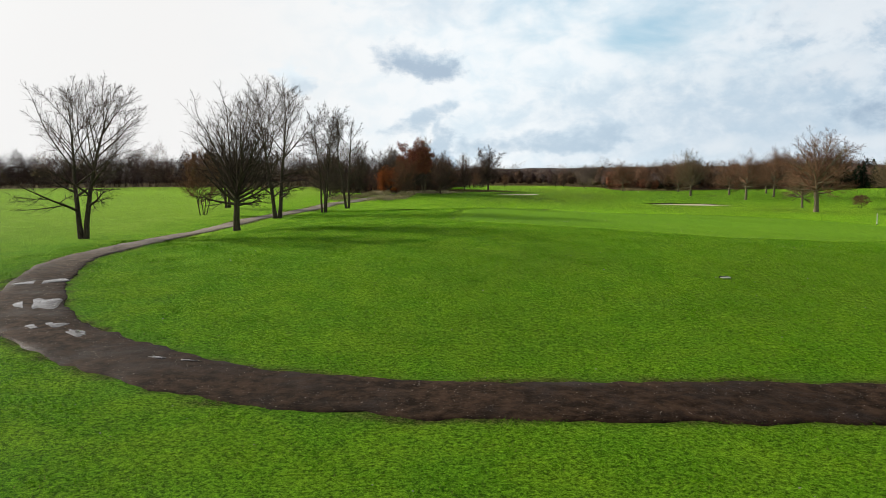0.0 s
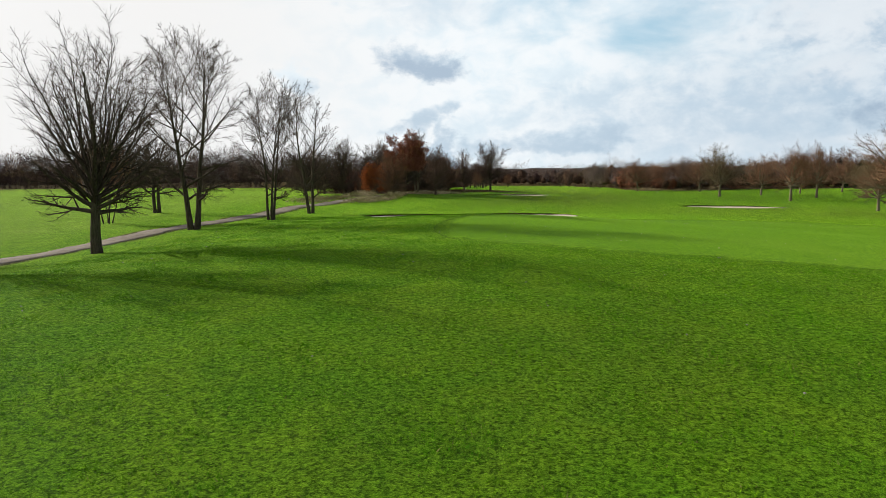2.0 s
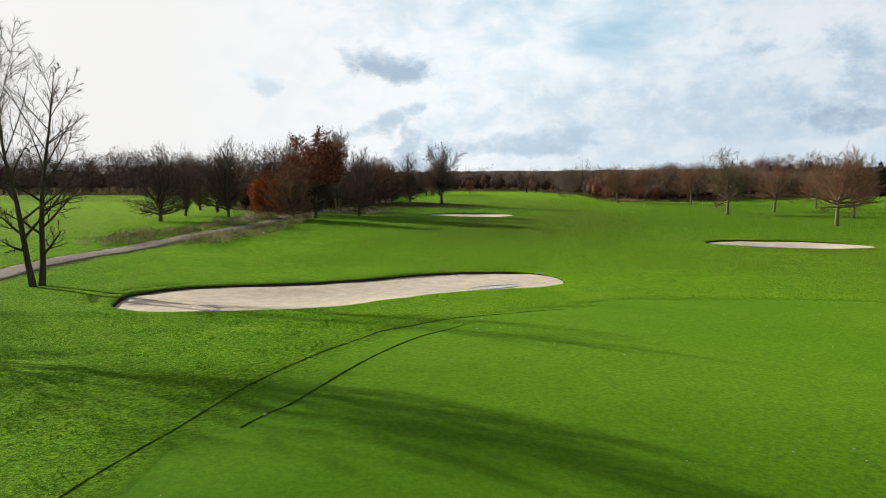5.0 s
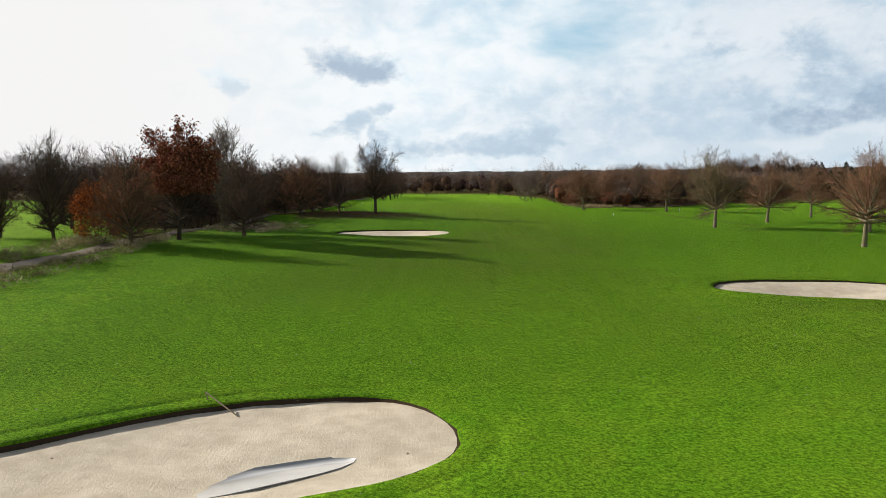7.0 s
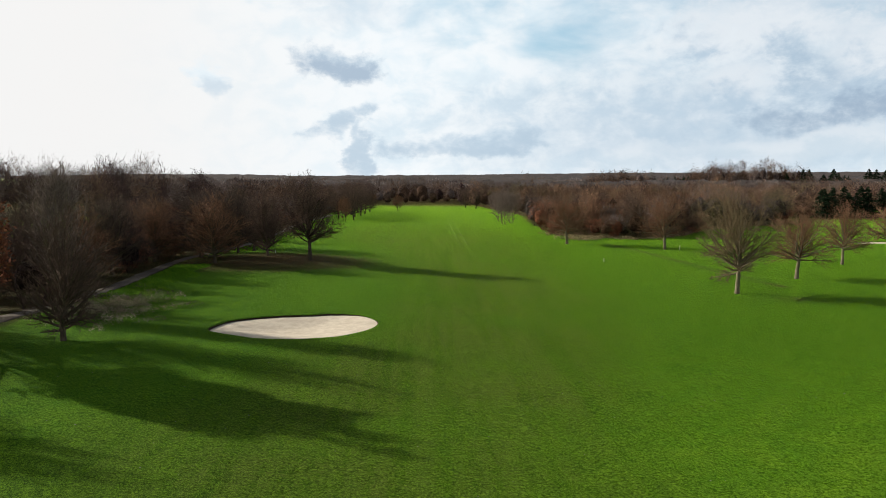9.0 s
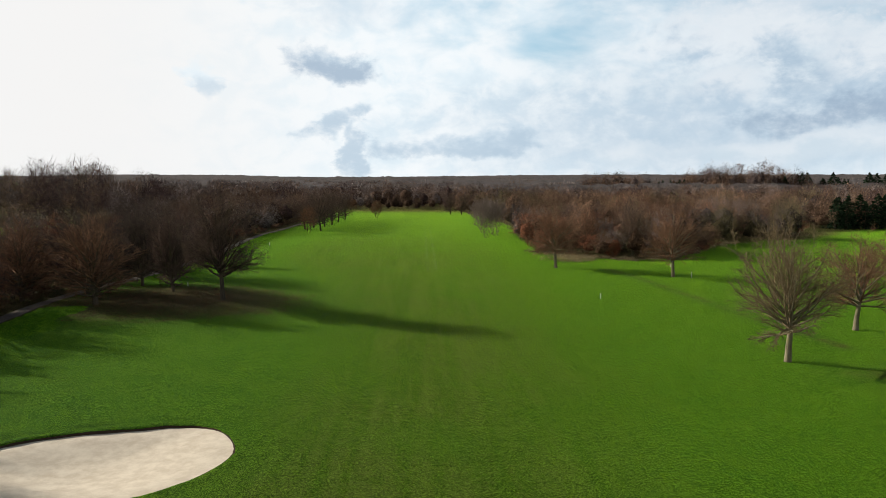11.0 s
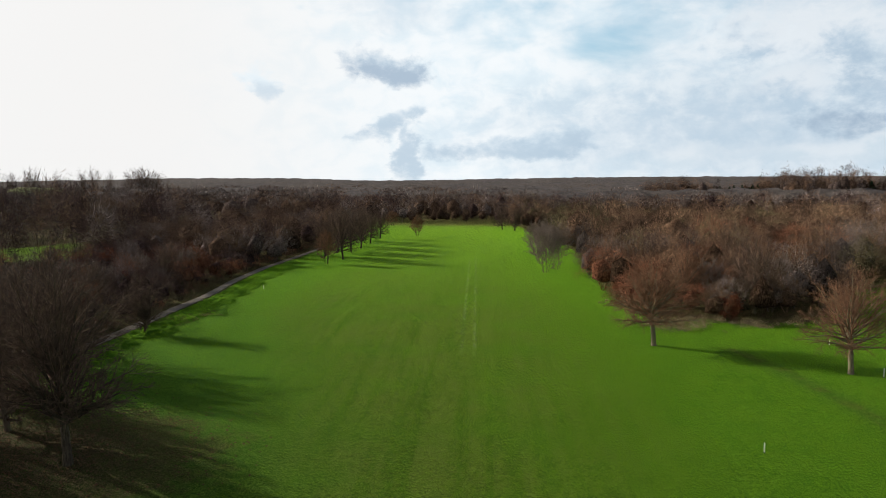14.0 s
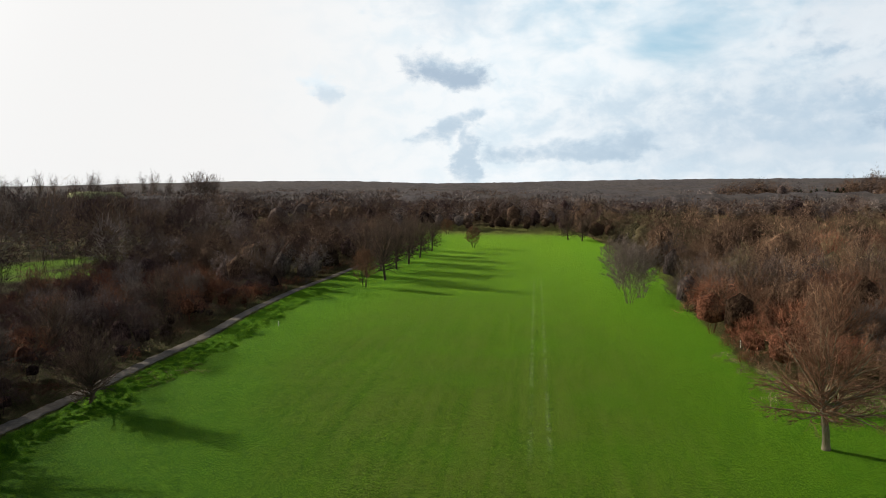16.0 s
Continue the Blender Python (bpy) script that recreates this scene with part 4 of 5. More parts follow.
BUSHY = [bare_tree("bushy_tree", "bare bushy tree branching from low on its trunk", s, 9.0, 3.4, 1, 0.12, 38, (80, 8), 0.16, 1.2, 0.020, lean=0.10, shape="fan", bark=BARK_MID, twig=m, twig_r=0.014, fine=4, gnarl=0.09)
         for s, m in ((101, TWIG), (102, TWIG_RED), (103, TWIG_PLUM))]
POPLAR = bare_tree("bare_poplar", "tall slender bare tree with upright whips", 111, 11.8, 2.0, 5, 0.12, 40, (26, 8), 0.4, 1.1, 0.012, lean=0.05, shape="tall", bark=BARK_PALE, twig=TWIG_PALE, twig_r=0.012)
SKYLINE = bare_tree("bare_poplar", "tall bare tree on the skyline", 112, 11.5, 2.3, 1, 0.2, 12, (48, 8), 0.45, 0.6, 0.012, twig=TWIG_PLUM, bark=BARK_MID, twig_r=0.020, lean=0.03, shape="fan", fine=3)
BROAD = bare_tree("bare_poplar", "broad bare tree on the skyline", 113, 11.5, 3.6, 1, 0.12, 22, (70, 10), 0.35, 0.8, 0.014, twig=TWIG_PLUM, twig_r=0.018, lean=0.12, fine=3)
PALE_BUSH = bare_tree("pale_bush", "many-stemmed bare bush with pale grey whips", 114, 6.5, 2.3, 6, 0.10, 42, (44, 12), 0.3, 1.0, 0.008, bark=BARK_PALE, twig=TWIG_PALE, shape="tall", lean=0.16, twig_r=0.015, fine=3)
WOODY = [bare_tree("bushy_tree", "bare tree standing in the scrub", s, 9.0, 3.4, 1, 0.12, 24, (60, 14), 0.38, 0.9, 0.019, shape="fan", bark=BARK_MID, twig=m, twig_r=0.018, fine=3) for s, m in ((104, TWIG_PLUM), (105, TWIG_RED))]
EDGE = "bushy trees beside the path"
for k, x, y, turn, hh, w in ((0, -21.6, 120.3, 0.0, 7.2, 1.25), (2, -23.2, 132.5, 1.0, 7.5, 0.9), (0, -17.5, 129.5, 2.0, 9.0, 0.75), (1, -9.4, 123.5, 0.5, 7.6, 1.0), (2, -3.8, 135.4, 3.0, 8.4, 1.0),
                             (0, -8.0, 204.0, 4.0, 10.3, 1.4), (1, -4.3, 178.0, 2.5, 9.4, 1.2), (0, -7.5, 185.0, 1.1, 9.4, 1.2), (0, -4.0, 190.5, 0.7, 9.4, 0.9), (2, 0.9, 184.2, 5.0, 9.6, 0.85),
                             (2, -12.8, 150.0, 3.3, 8.0, 1.1), (1, -13.5, 163.0, 2.2, 8.5, 1.2), (0, -24.0, 148.0, 1.0, 8.2, 1.2), (2, -30.0, 160.0, 4.4, 8.0, 1.2), (0, -14.0, 138.5, 0.4, 8.6, 1.1), (2, -14.5, 176.0, 1.4, 8.8, 1.2), (0, -13.0, 169.5, 0.9, 9.2, 1.15), (1, -12.2, 181.5, 2.9, 9.0, 1.15), (2, -15.0, 188.0, 3.9, 9.0, 1.1), (0, -15.5, 157.0, 4.9, 8.6, 1.2), (2, -3.2, 198.0, 1.9, 8.8, 1.1), (0, -10.5, 195.5, 3.1, 9.0, 1.1)):
    plant(BUSHY[k], x, y, turn, hh / 9.0, w, group=EDGE)
plant(BUSHY[2], -3.4, 215.6, 1.0, 6.4 / 9.0, 1.05, "small dark bare tree beside the path", EDGE)
plant(POPLAR, -7.4, 144.0, 0.0, 0.98, 1.15)
plant(POPLAR, -13.5, 146.5, 2.0, 0.85, 1.1)
plant(bare_tree("copper_leaved_tree", "rounded tree still holding red-brown leaves", 121, 10.0, 3.2, 1, 0.14, 34, (88, 10), 0.12, 1.2, 0.018, lean=0.05, gnarl=0.09,
                leaves=dict(per=4, size=0.12, colour=(0.30, 0.112, 0.066), share=0.9, label="red-brown winter leaves", **{"from": 0.40})), -8.4, 131.8)
plant(bare_tree("orange_leaved_bush", "low bush with orange-brown withered leaves", 131, 5.0, 2.1, 4, 0.12, 28, (66, 25), 0.3, 0.8, 0.010, lean=0.12,
                leaves=dict(per=2, size=0.08, colour=(0.48, 0.150, 0.045), share=0.9, label="orange withered leaves", **{"from": 0.12})), -12.6, 126.3)

DOME = [bare_tree("bare_tree", "bare dome-crowned tree with a short pale trunk", s, 9.6, 4.1, 1, 0.26, 34, (88, 8), 0.10, 1.2, 0.021, bark=BARK_PALE, twig=m, twig_r=0.010, fine=6, gnarl=0.10)
        for s, m in ((141, TWIG_RED), (142, TWIG_BUFF), (143, TWIG_RED))]
TALL = bare_tree("bare_tree", "tall dark bare tree on leaf-strewn ground", 144, 11.2, 3.9, 1, 0.25, 36, (82, 8), 0.12, 1.4, 0.020, twig=TWIG_PLUM, twig_r=0.013, fine=7, gnarl=0.10)
plant(TALL, 6.6, 179.4, 2.7)
LINE = bare_tree("bare_tree", "bare brown tree at the fairway's edge", 145, 11.2, 3.9, 1, 0.18, 26, (90, 8), 0.12, 1.1, 0.018, twig=TWIG_PLUM, twig_r=0.019, fine=3, gnarl=0.09)
PARK = "bare dome-crowned trees on the grass"
for k, x, y, turn, hh, w, text in ((0, 40.6, 85.0, 0.0, 10.4, 1.2, ""), (1, 44.3, 96.5, 1.2, 6.8, 1.05, "smaller bare tree with a pale trunk"), (2, 49.8, 129.8, 2.0, 9.8, 1.08, ""), (0, 62.0, 147.5, 0.8, 10.6, 0.9, ""),
                                   (1, 48.3, 156.2, 3.0, 10.8, 0.98, "bare dome-crowned tree with buff branches and pale trunk"), (2, 59.9, 166.0, 4.0, 9.4, 1.08, ""), (0, 58.5, 199.6, 5.0, 9.5, 1.08, ""), (2, 45.9, 210.0, 1.0, 10.1, 1.1, ""),
                                   (1, 66.5, 140.0, 2.2, 8.0, 0.9, ""), (0, 73.0, 178.0, 0.3, 9.0, 1.0, ""), (2, 88.0, 190.0, 3.3, 9.5, 1.05, ""), (0, 72.0, 120.0, 2.3, 9.0, 1.05, ""), (1, 86.0, 150.0, 1.3, 9.0, 1.1, "")):
    plant(DOME[k], x, y, turn, hh / 10.0, w, text, PARK)
ROW = "bare trees lining the far fairway"
for x, y, turn, hh, w in ((7.9, 289.0, 0.0, 11.3, 1.0), (3.5, 296.0, 0.6, 10.0, 1.1), (5.0, 303.0, 2.6, 10.4, 1.1), (6.0, 322.0, 4.6, 10.6, 1.1), (7.5, 340.0, 5.6, 10.0, 1.1), (7.6, 307.0, 1.0, 10.5, 0.95), (9.0, 316.0, 2.0, 11.0, 0.95), (10.0, 331.0, 3.0, 10.5, 1.0), (11.3, 350.0, 3.5, 9.5, 1.0), (50.8, 398.0, 0.0, 9.8, 1.2), (54.5, 393.0, 1.5, 9.8, 1.15)):
    plant(LINE, x, y, turn, hh / 11.2, w, "bare brown tree at the fairway's edge", ROW)
for x, y, turn, hh, w in ((21.6, 361.0, 0.0, 6.4, 1.1), (5.8, 280.3, 2.0, 6.8, 1.0), (51.6, 96.2, 3.0, 1.9, 2.0), (11.5, 418.0, 0.4, 6.0, 1.5)):
    plant(SHRUB, x, y, turn, hh / 6.0, w)
for i, (x, y) in enumerate(((-15, 190), (-19, 203), (-13.5, 212), (-22, 219), (-14, 228), (-20, 240), (-12.5, 248), (-17, 262), (-27, 232), (-30, 252))):
    plant(WOODY[i % 2], x, y, i * 1.7, (6.2 + 1.1 * math.sin(i * 2.2)) / 9.0, 1.0, "bare tree standing in the scrub", "trees in the scrub")
for i, (x, y) in enumerate(((56, 232), (63, 227), (54, 246), (66, 240), (74, 239), (60, 256), (57, 268), (72, 256), (84, 255), (64, 276), (98, 262))):
    plant(WOODY[(i + 1) % 2], x, y, i * 1.3, (8.8 + 1.2 * math.sin(i * 1.9)) / 9.0, 1.0, "bare tree standing in the young wood", "trees in the young wood")
for x, y, turn, hh, w in ((44.8, 266.5, 0.4, 9.0, 0.75), (47.6, 272.0, 1.4, 9.0, 0.8), (46.2, 281.0, 2.4, 9.2, 0.85)):
    plant(PALE_BUSH, x, y, turn, hh / 6.5, w * 1.25, "pale grey many-stemmed bare tree at the fairway's edge", "bushy trees at the fairway")

for i, (x, y) in enumerate(((-18.5, 224), (-14.5, 221), (-27, 236), (-12.5, 257), (-23, 214), (-17, 250), (-30, 268), (60, 233), (70, 236), (80, 248), (55, 262))):
    plant(PALE_BUSH, x, y, i * 1.1, (0.72, 0.95)[i > 6] * (1 + 0.15 * math.sin(i * 2.7)), 1.0, "pale many-stemmed bush standing out of the scrub", "pale bushes in the woods")


def cut_edge(points, seed, wide=1.0):
    """The thin dark furrow where the green's turf was cut, broken here and there by grass."""
    line = resample(spline(points, 8), 0.12)
    t = unit(np.gradient(line, axis=0))
    side = np.stack([-t[:, 1], t[:, 0]], 1)
    w = 0.021 + 0.010 * wobble(line[:, 0], line[:, 1], 3.1, seed) + 0.012 * wobble(line[:, 0], line[:, 1], 11.0, seed)
    w = w * wide
    z = land(line[:, 0], line[:, 1]) + 0.016 + 0.006 * wobble(line[:, 0], line[:, 1], 5.3, seed)
    V = np.concatenate([np.column_stack([line - side * w[:, None], z - 0.02]), np.column_stack([line, z]), np.column_stack([line + side * w[:, None], z - 0.02])])
    n = len(line)
    i = np.arange(n - 1)
    Q = np.concatenate([np.stack([k * n + i, k * n + i + 1, (k + 1) * n + i + 1, (k + 1) * n + i], 1) for k in (0, 1)])
    ob = new("turf_edge", mesh_of("turf_edge", V, Q, None, [FURROW], None, True))
    return tagged(ob, "thin dark furrow cut round the putting green", "turf edge", kind="structure")


cut_edge([(0.4, 46.4), (-0.09, 47.5), (-0.44, 48.8), (-0.73, 50.2), (-0.81, 51.7), (-0.72, 53.5), (-0.38, 55.6), (-0.06, 57.0), (0.39, 59.3), (2.0, 65.5), (4.5, 71.8), (9.5, 76.3)], 2.0, 0.45)
cut_edge([(1.5, 59.8), (1.76, 60.4), (2.1, 61.0), (2.41, 62.1), (2.72, 63.4), (3.33, 65.5), (4.26, 68.3), (5.42, 71.0)], 5.0, 0.2)
RED_BUSH = bare_tree("red_leaved_bush", "small bush with withered rust-red leaves at the wood's edge", 151, 3.6, 1.5, 4, 0.12, 22, (60, 22), 0.3, 0.7, 0.010, lean=0.12, twig=TWIG_RED,
                     leaves=dict(per=2, size=0.10, colour=(0.21, 0.075, 0.040), share=0.5, label="rust-red withered leaves", **{"from": 0.12}))
for x, y, g in ((51.9, 243.1, 1.0), (52.4, 256.0, 1.2), (58.0, 222.2, 0.9), (-27.0, 262.0, 1.2)):
    plant(RED_BUSH, x, y, x, g, 1.0, "", "rust-leaved bushes")


# ---- woods and scrub ----
def scatter(rng, region, spacing, x0, x1, y0, y1):
    """Jittered plan points inside a closed curve."""
    xs, ys = np.meshgrid(np.arange(x0, x1, spacing), np.arange(y0, y1, spacing))
    p = np.stack([xs.ravel(), ys.ravel()], 1) + rng.uniform(-0.5, 0.5, (xs.size, 2)) * spacing
    return p if region is None else p[to_curve(p[:, 0], p[:, 1], region, True) < 0]


ball = bmesh.new()
bmesh.ops.create_icosphere(ball, subdivisions=1, radius=1.0)
BALL_V = np.array([v.co[:] for v in ball.verts])
BALL_T = np.array([[v.index for v in f.verts] for f in ball.faces])
ball.free()


def scrub(name, label, seed, p, height, wide, stems, twigs, twig_w, tints, ragged=0.3, stem_r=0.03, whip=1.0, grow=1.0, core=0):
    """Many bare shrubs and young trees as one mass: stems that fan out under round crowns of fine twigs."""
    rng = np.random.default_rng(seed)
    n = len(p)
    size = rng.uniform(0.55, 1.35, n) * (1 + ragged * wobble(p[:, 0], p[:, 1], 0.13, seed))
    h, w = height * size * grow, wide * size ** 0.6 * rng.uniform(0.85, 1.25, n)
    pick = (wobble(p[:, 0], p[:, 1], 0.06, seed * 2.0) + 1) / 2 * len(tints) + rng.normal(0, 0.9, n)
    tint = np.array(tints)[np.clip(pick.astype(int), 0, len(tints) - 1)] * rng.uniform(0.42, 1.55, (n, 1))
    foot = np.column_stack([p, land(p[:, 0], p[:, 1]) - 0.1])
    idx = np.repeat(np.arange(n), stems)
    m = n * stems
    a, out = rng.random(m) * 6.283, np.sqrt(rng.uniform(0.02, 1.0, m))
    way = np.stack([np.cos(a), np.sin(a)], 1)
    top = h[idx] * (0.34 + 0.54 * np.sqrt(np.maximum(1 - out ** 2, 0))) * rng.uniform(0.9, 1.05, m)
    rad = way * (out * w[idx])[:, None]
    base = foot[idx] + np.column_stack([way * 0.2, np.zeros(m)])
    P = np.stack([base, base + np.column_stack([rad * 0.45, top * 0.5]), base + np.column_stack([rad * 0.95, top])], 1)
    P[:, 1:] += rng.normal(0, 0.04 * height, P[:, 1:].shape)
    R = np.tile(np.array([1.0, 0.6, 0.2]) * stem_r, (m, 1)) * rng.uniform(0.7, 1.4, (m, 1))
    v1, q1 = tubes(P, R, 3)
    c1 = np.repeat(tint[idx] * 0.7, 9, 0)
    # twig clumps fill the crown's shell and point away from its heart
    k = np.repeat(np.arange(n), stems * twigs)
    g = unit(rng.normal(0, 1, (len(k), 3)))
    g[:, 2] = np.abs(g[:, 2]) * 1.1 - 0.25
    deep = rng.uniform(0.36, 1.0, len(k)) ** 0.45
    heart = foot[k] + np.column_stack([np.zeros((len(k), 2)), 0.42 * h[k]])
    lump = 1 + 0.22 * np.sin(g[:, 0] * 5 + k) * np.sin(g[:, 1] * 5 + k * 1.7) + 0.12 * np.sin(g[:, 2] * 9 + k)
    o = heart + g * np.column_stack([w[k], w[k], 0.56 * h[k]]) * (deep * lump)[:, None]
    d = unit(g * 0.75 + np.array([0, 0, 0.25]) + rng.normal(0, 0.42, g.shape))
    L = rng.uniform(0.08, 0.22, len(k)) * (h[k] + w[k]) * whip
    side = unit(np.cross(d, rng.normal(0, 1, d.shape))) * (twig_w * rng.uniform(0.6, 1.4, len(k)))[:, None] / 2
    v2 = np.stack([o - d * L[:, None] * 0.5 - side, o - d * L[:, None] * 0.5 + side, o + d * L[:, None] * 0.5], 1).reshape(-1, 3)
    c2 = np.repeat(tint[k], 3, 0)
    v, t, col = np.concatenate([v1, v2]), len(v1) + np.arange(len(k) * 3).reshape(-1, 3), np.concatenate([c1, c2])
    index = np.zeros(len(q1) + len(t), int)
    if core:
        # each crown's close-grown heart: a ragged lump added inside the twigs, blocking light and view
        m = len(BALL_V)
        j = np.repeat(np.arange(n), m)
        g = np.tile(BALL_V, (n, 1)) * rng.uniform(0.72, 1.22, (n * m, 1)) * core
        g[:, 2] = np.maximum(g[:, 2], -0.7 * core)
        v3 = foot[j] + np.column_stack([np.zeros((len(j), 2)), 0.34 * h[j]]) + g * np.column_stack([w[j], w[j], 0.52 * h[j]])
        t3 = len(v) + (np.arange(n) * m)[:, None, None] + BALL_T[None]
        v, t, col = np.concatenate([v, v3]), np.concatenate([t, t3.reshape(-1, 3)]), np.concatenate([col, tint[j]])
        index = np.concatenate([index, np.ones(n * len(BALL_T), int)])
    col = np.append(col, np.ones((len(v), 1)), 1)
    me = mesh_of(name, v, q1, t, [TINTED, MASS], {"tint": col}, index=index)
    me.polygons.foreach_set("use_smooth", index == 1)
    return tagged(new(name, me), label, "wood", kind="stuff")


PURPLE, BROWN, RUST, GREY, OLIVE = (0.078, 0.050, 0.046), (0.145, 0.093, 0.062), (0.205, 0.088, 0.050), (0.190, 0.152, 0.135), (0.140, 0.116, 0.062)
# BROWN brightened for the right wood's sunlit face, light put into the tint
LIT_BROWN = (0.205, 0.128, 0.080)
rng = np.random.default_rng(5)
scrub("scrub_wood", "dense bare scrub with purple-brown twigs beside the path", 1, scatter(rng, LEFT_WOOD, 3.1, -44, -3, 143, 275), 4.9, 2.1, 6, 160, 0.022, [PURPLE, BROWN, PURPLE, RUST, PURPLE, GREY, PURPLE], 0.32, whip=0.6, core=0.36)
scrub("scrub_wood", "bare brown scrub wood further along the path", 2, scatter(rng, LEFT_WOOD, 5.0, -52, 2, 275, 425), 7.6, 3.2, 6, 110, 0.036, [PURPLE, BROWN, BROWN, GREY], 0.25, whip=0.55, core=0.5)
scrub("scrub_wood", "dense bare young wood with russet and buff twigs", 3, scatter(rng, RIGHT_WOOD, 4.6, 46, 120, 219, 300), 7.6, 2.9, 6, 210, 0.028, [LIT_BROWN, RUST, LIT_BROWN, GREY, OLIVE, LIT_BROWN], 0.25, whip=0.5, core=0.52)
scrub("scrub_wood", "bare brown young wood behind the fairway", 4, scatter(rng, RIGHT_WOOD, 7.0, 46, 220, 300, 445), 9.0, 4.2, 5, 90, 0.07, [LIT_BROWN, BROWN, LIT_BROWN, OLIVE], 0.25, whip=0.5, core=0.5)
# low russet and withered growth at the feet of the woods
left_rim, right_rim = resample(LEFT_WOOD[:48], 1.3), resample(RIGHT_WOOD[:20], 1.2)
rim = np.concatenate([left_rim + rng.normal(0, 0.7, left_rim.shape) - np.array([0.6, 0.0]), right_rim + rng.normal(0, 0.6, right_rim.shape)])
scrub("undergrowth", "low brambles and dry stalks at the edge of the wood", 6, rim[to_curve(rim[:, 0], rim[:, 1], ROAD) > 1.6], 1.6, 1.0, 5, 30, 0.03, [PURPLE, RUST, BROWN, OLIVE], 0.5, 0.012)
far_meadow = np.concatenate([scatter(rng, None, 6.5, -260, -72, 292, 345), scatter(rng, None, 9.0, -260, -62, 345, 440), scatter(rng, None, 6.5, -72, -36, 318, 345), scatter(rng, None, 6.5, -52, -38, 262, 318)])
far_meadow = far_meadow[((far_meadow[:, 0] + 50) / 7) ** 2 + ((far_meadow[:, 1] - 296) / 8) ** 2 > 1]
scrub("scrub_wood", "bare woodland closing the far side of the meadow", 7, far_meadow, 14.0, 3.6, 6, 70, 0.09, [PURPLE, BROWN, PURPLE, GREY], 0.3, whip=0.5)
end_wood = np.concatenate([scatter(rng, None, 7.5, -40, 70, 440, 520), scatter(rng, None, 9.0, 170, 330, 345, 520)])
scrub("scrub_wood", "bare wood closing the end of the fairway", 8, end_wood, 10.5, 4.0, 4, 64, 0.10, [BROWN, BROWN, PURPLE, GREY], 0.25, whip=0.5, core=0.5)
DIM, PALE = (0.135, 0.103, 0.090), (0.215, 0.178, 0.155)
far_all = np.concatenate([scatter(rng, None, 13.0, -420, -40, 440, 640), scatter(rng, None, 13.0, -40, 420, 520, 640)])
scrub("scrub_wood", "wide bare woodland reaching towards the horizon", 9, far_all, 9.0, 6.5, 3, 52, 0.32, [PURPLE, BROWN, DIM, PALE], 0.25, 0.06, whip=0.5, core=0.5)
beyond = scatter(rng, None, 19.0, -620, 640, 640, 1020)
beyond = beyond[((beyond[:, 0] + 292) / 62) ** 2 + ((beyond[:, 1] - 745) / 42) ** 2 > 1]
scrub("scrub_wood", "far bare woodland below the horizon", 11, beyond, 9.5, 10.0, 2, 58, 0.62, [DIM, BROWN, DIM, PALE], 0.25, 0.08, whip=0.5, core=0.5)
for cx, cy, half, top, seed in ((343, 736, 52, 30.0, 12), (243, 776, 32, 22.0, 13)):
    knoll = scatter(rng, None, 7.5, cx - half, cx + half, cy - 40, cy + 40)
    rise = 0.38 + 0.62 * np.sqrt(np.maximum(1 - ((knoll[:, 0] - cx) / half) ** 2, 0))
    scrub("scrub_wood", "tall bare wood on a low rise", seed, knoll, top / 1.2, 5.0, 3, 100, 0.3, [BROWN, DIM, BROWN], 0.06, 0.08, whip=0.28, grow=rise, core=0.5)
line = np.column_stack([rng.uniform(150, 330, 110), np.zeros(110)])
line[:, 1] = 300 + 0.25 * (line[:, 0] - 150) + rng.uniform(0, 35, 110)
scrub("scrub_wood", "bare wood beyond the next fairway", 10, line, 9.0, 3.8, 5, 60, 0.09, [BROWN, PURPLE, BROWN], 0.25, core=0.5)
# weeds and tussocks beside the path


def tussocks(seed, y0, y1, inner, outer, high):
    """Hummocky rough grass beside the path: a quilt of small mounds that sinks into the turf at its rim."""
    rng = np.random.default_rng(seed)
    ys, us = np.arange(y0, y1, 0.2), np.arange(0, outer - inner + 1.6, 0.2)
    order = np.argsort(track[:, 1])
    U, Y = np.meshgrid(us, ys)
    X = np.interp(Y, track[order, 1], track[order, 0]) + inner + U
    X, Y = X + rng.uniform(-0.07, 0.07, X.shape), Y + rng.uniform(-0.07, 0.07, X.shape)
    reach = (outer - inner) * (0.85 + 0.22 * wobble(X * 0.2, Y, 0.5, seed))
    edge = smoothstep(0, 0.6, U) * smoothstep(reach + 0.5, reach - 0.9, U) * smoothstep(y0, y0 + 4, Y) * smoothstep(y1, y1 - 4, Y)
    mound = 0.45 + 0.5 * wobble(X, Y, 2.4, seed) + 0.4 * wobble(X, Y, 5.2, seed + 1) + rng.normal(0, 0.16, X.shape)
    Z = land(X, Y) - 0.05 + edge * (0.05 + high * np.clip(mound, 0.0, 1.5))
    V = np.stack([X, Y, Z], -1).reshape(-1, 3)
    w, h = len(us), len(ys)
    I = (np.arange(h - 1)[:, None] * w + np.arange(w - 1)).ravel()
    Q = np.stack([I, I + 1, I + 1 + w, I + w], 1)
    Q = Q[edge.reshape(-1)[Q].max(1) > 0]
    zone = np.tile(np.array([0.0, 0.0, 0.0, 0.15]), (len(V), 1))
    ob = new("rough_grass", mesh_of("rough_grass", V, Q, None, [TURF], {"zone": zone}, True))
    return tagged(ob, "hummocky tussocks of bright rough grass beside the path", "grass", kind="stuff")


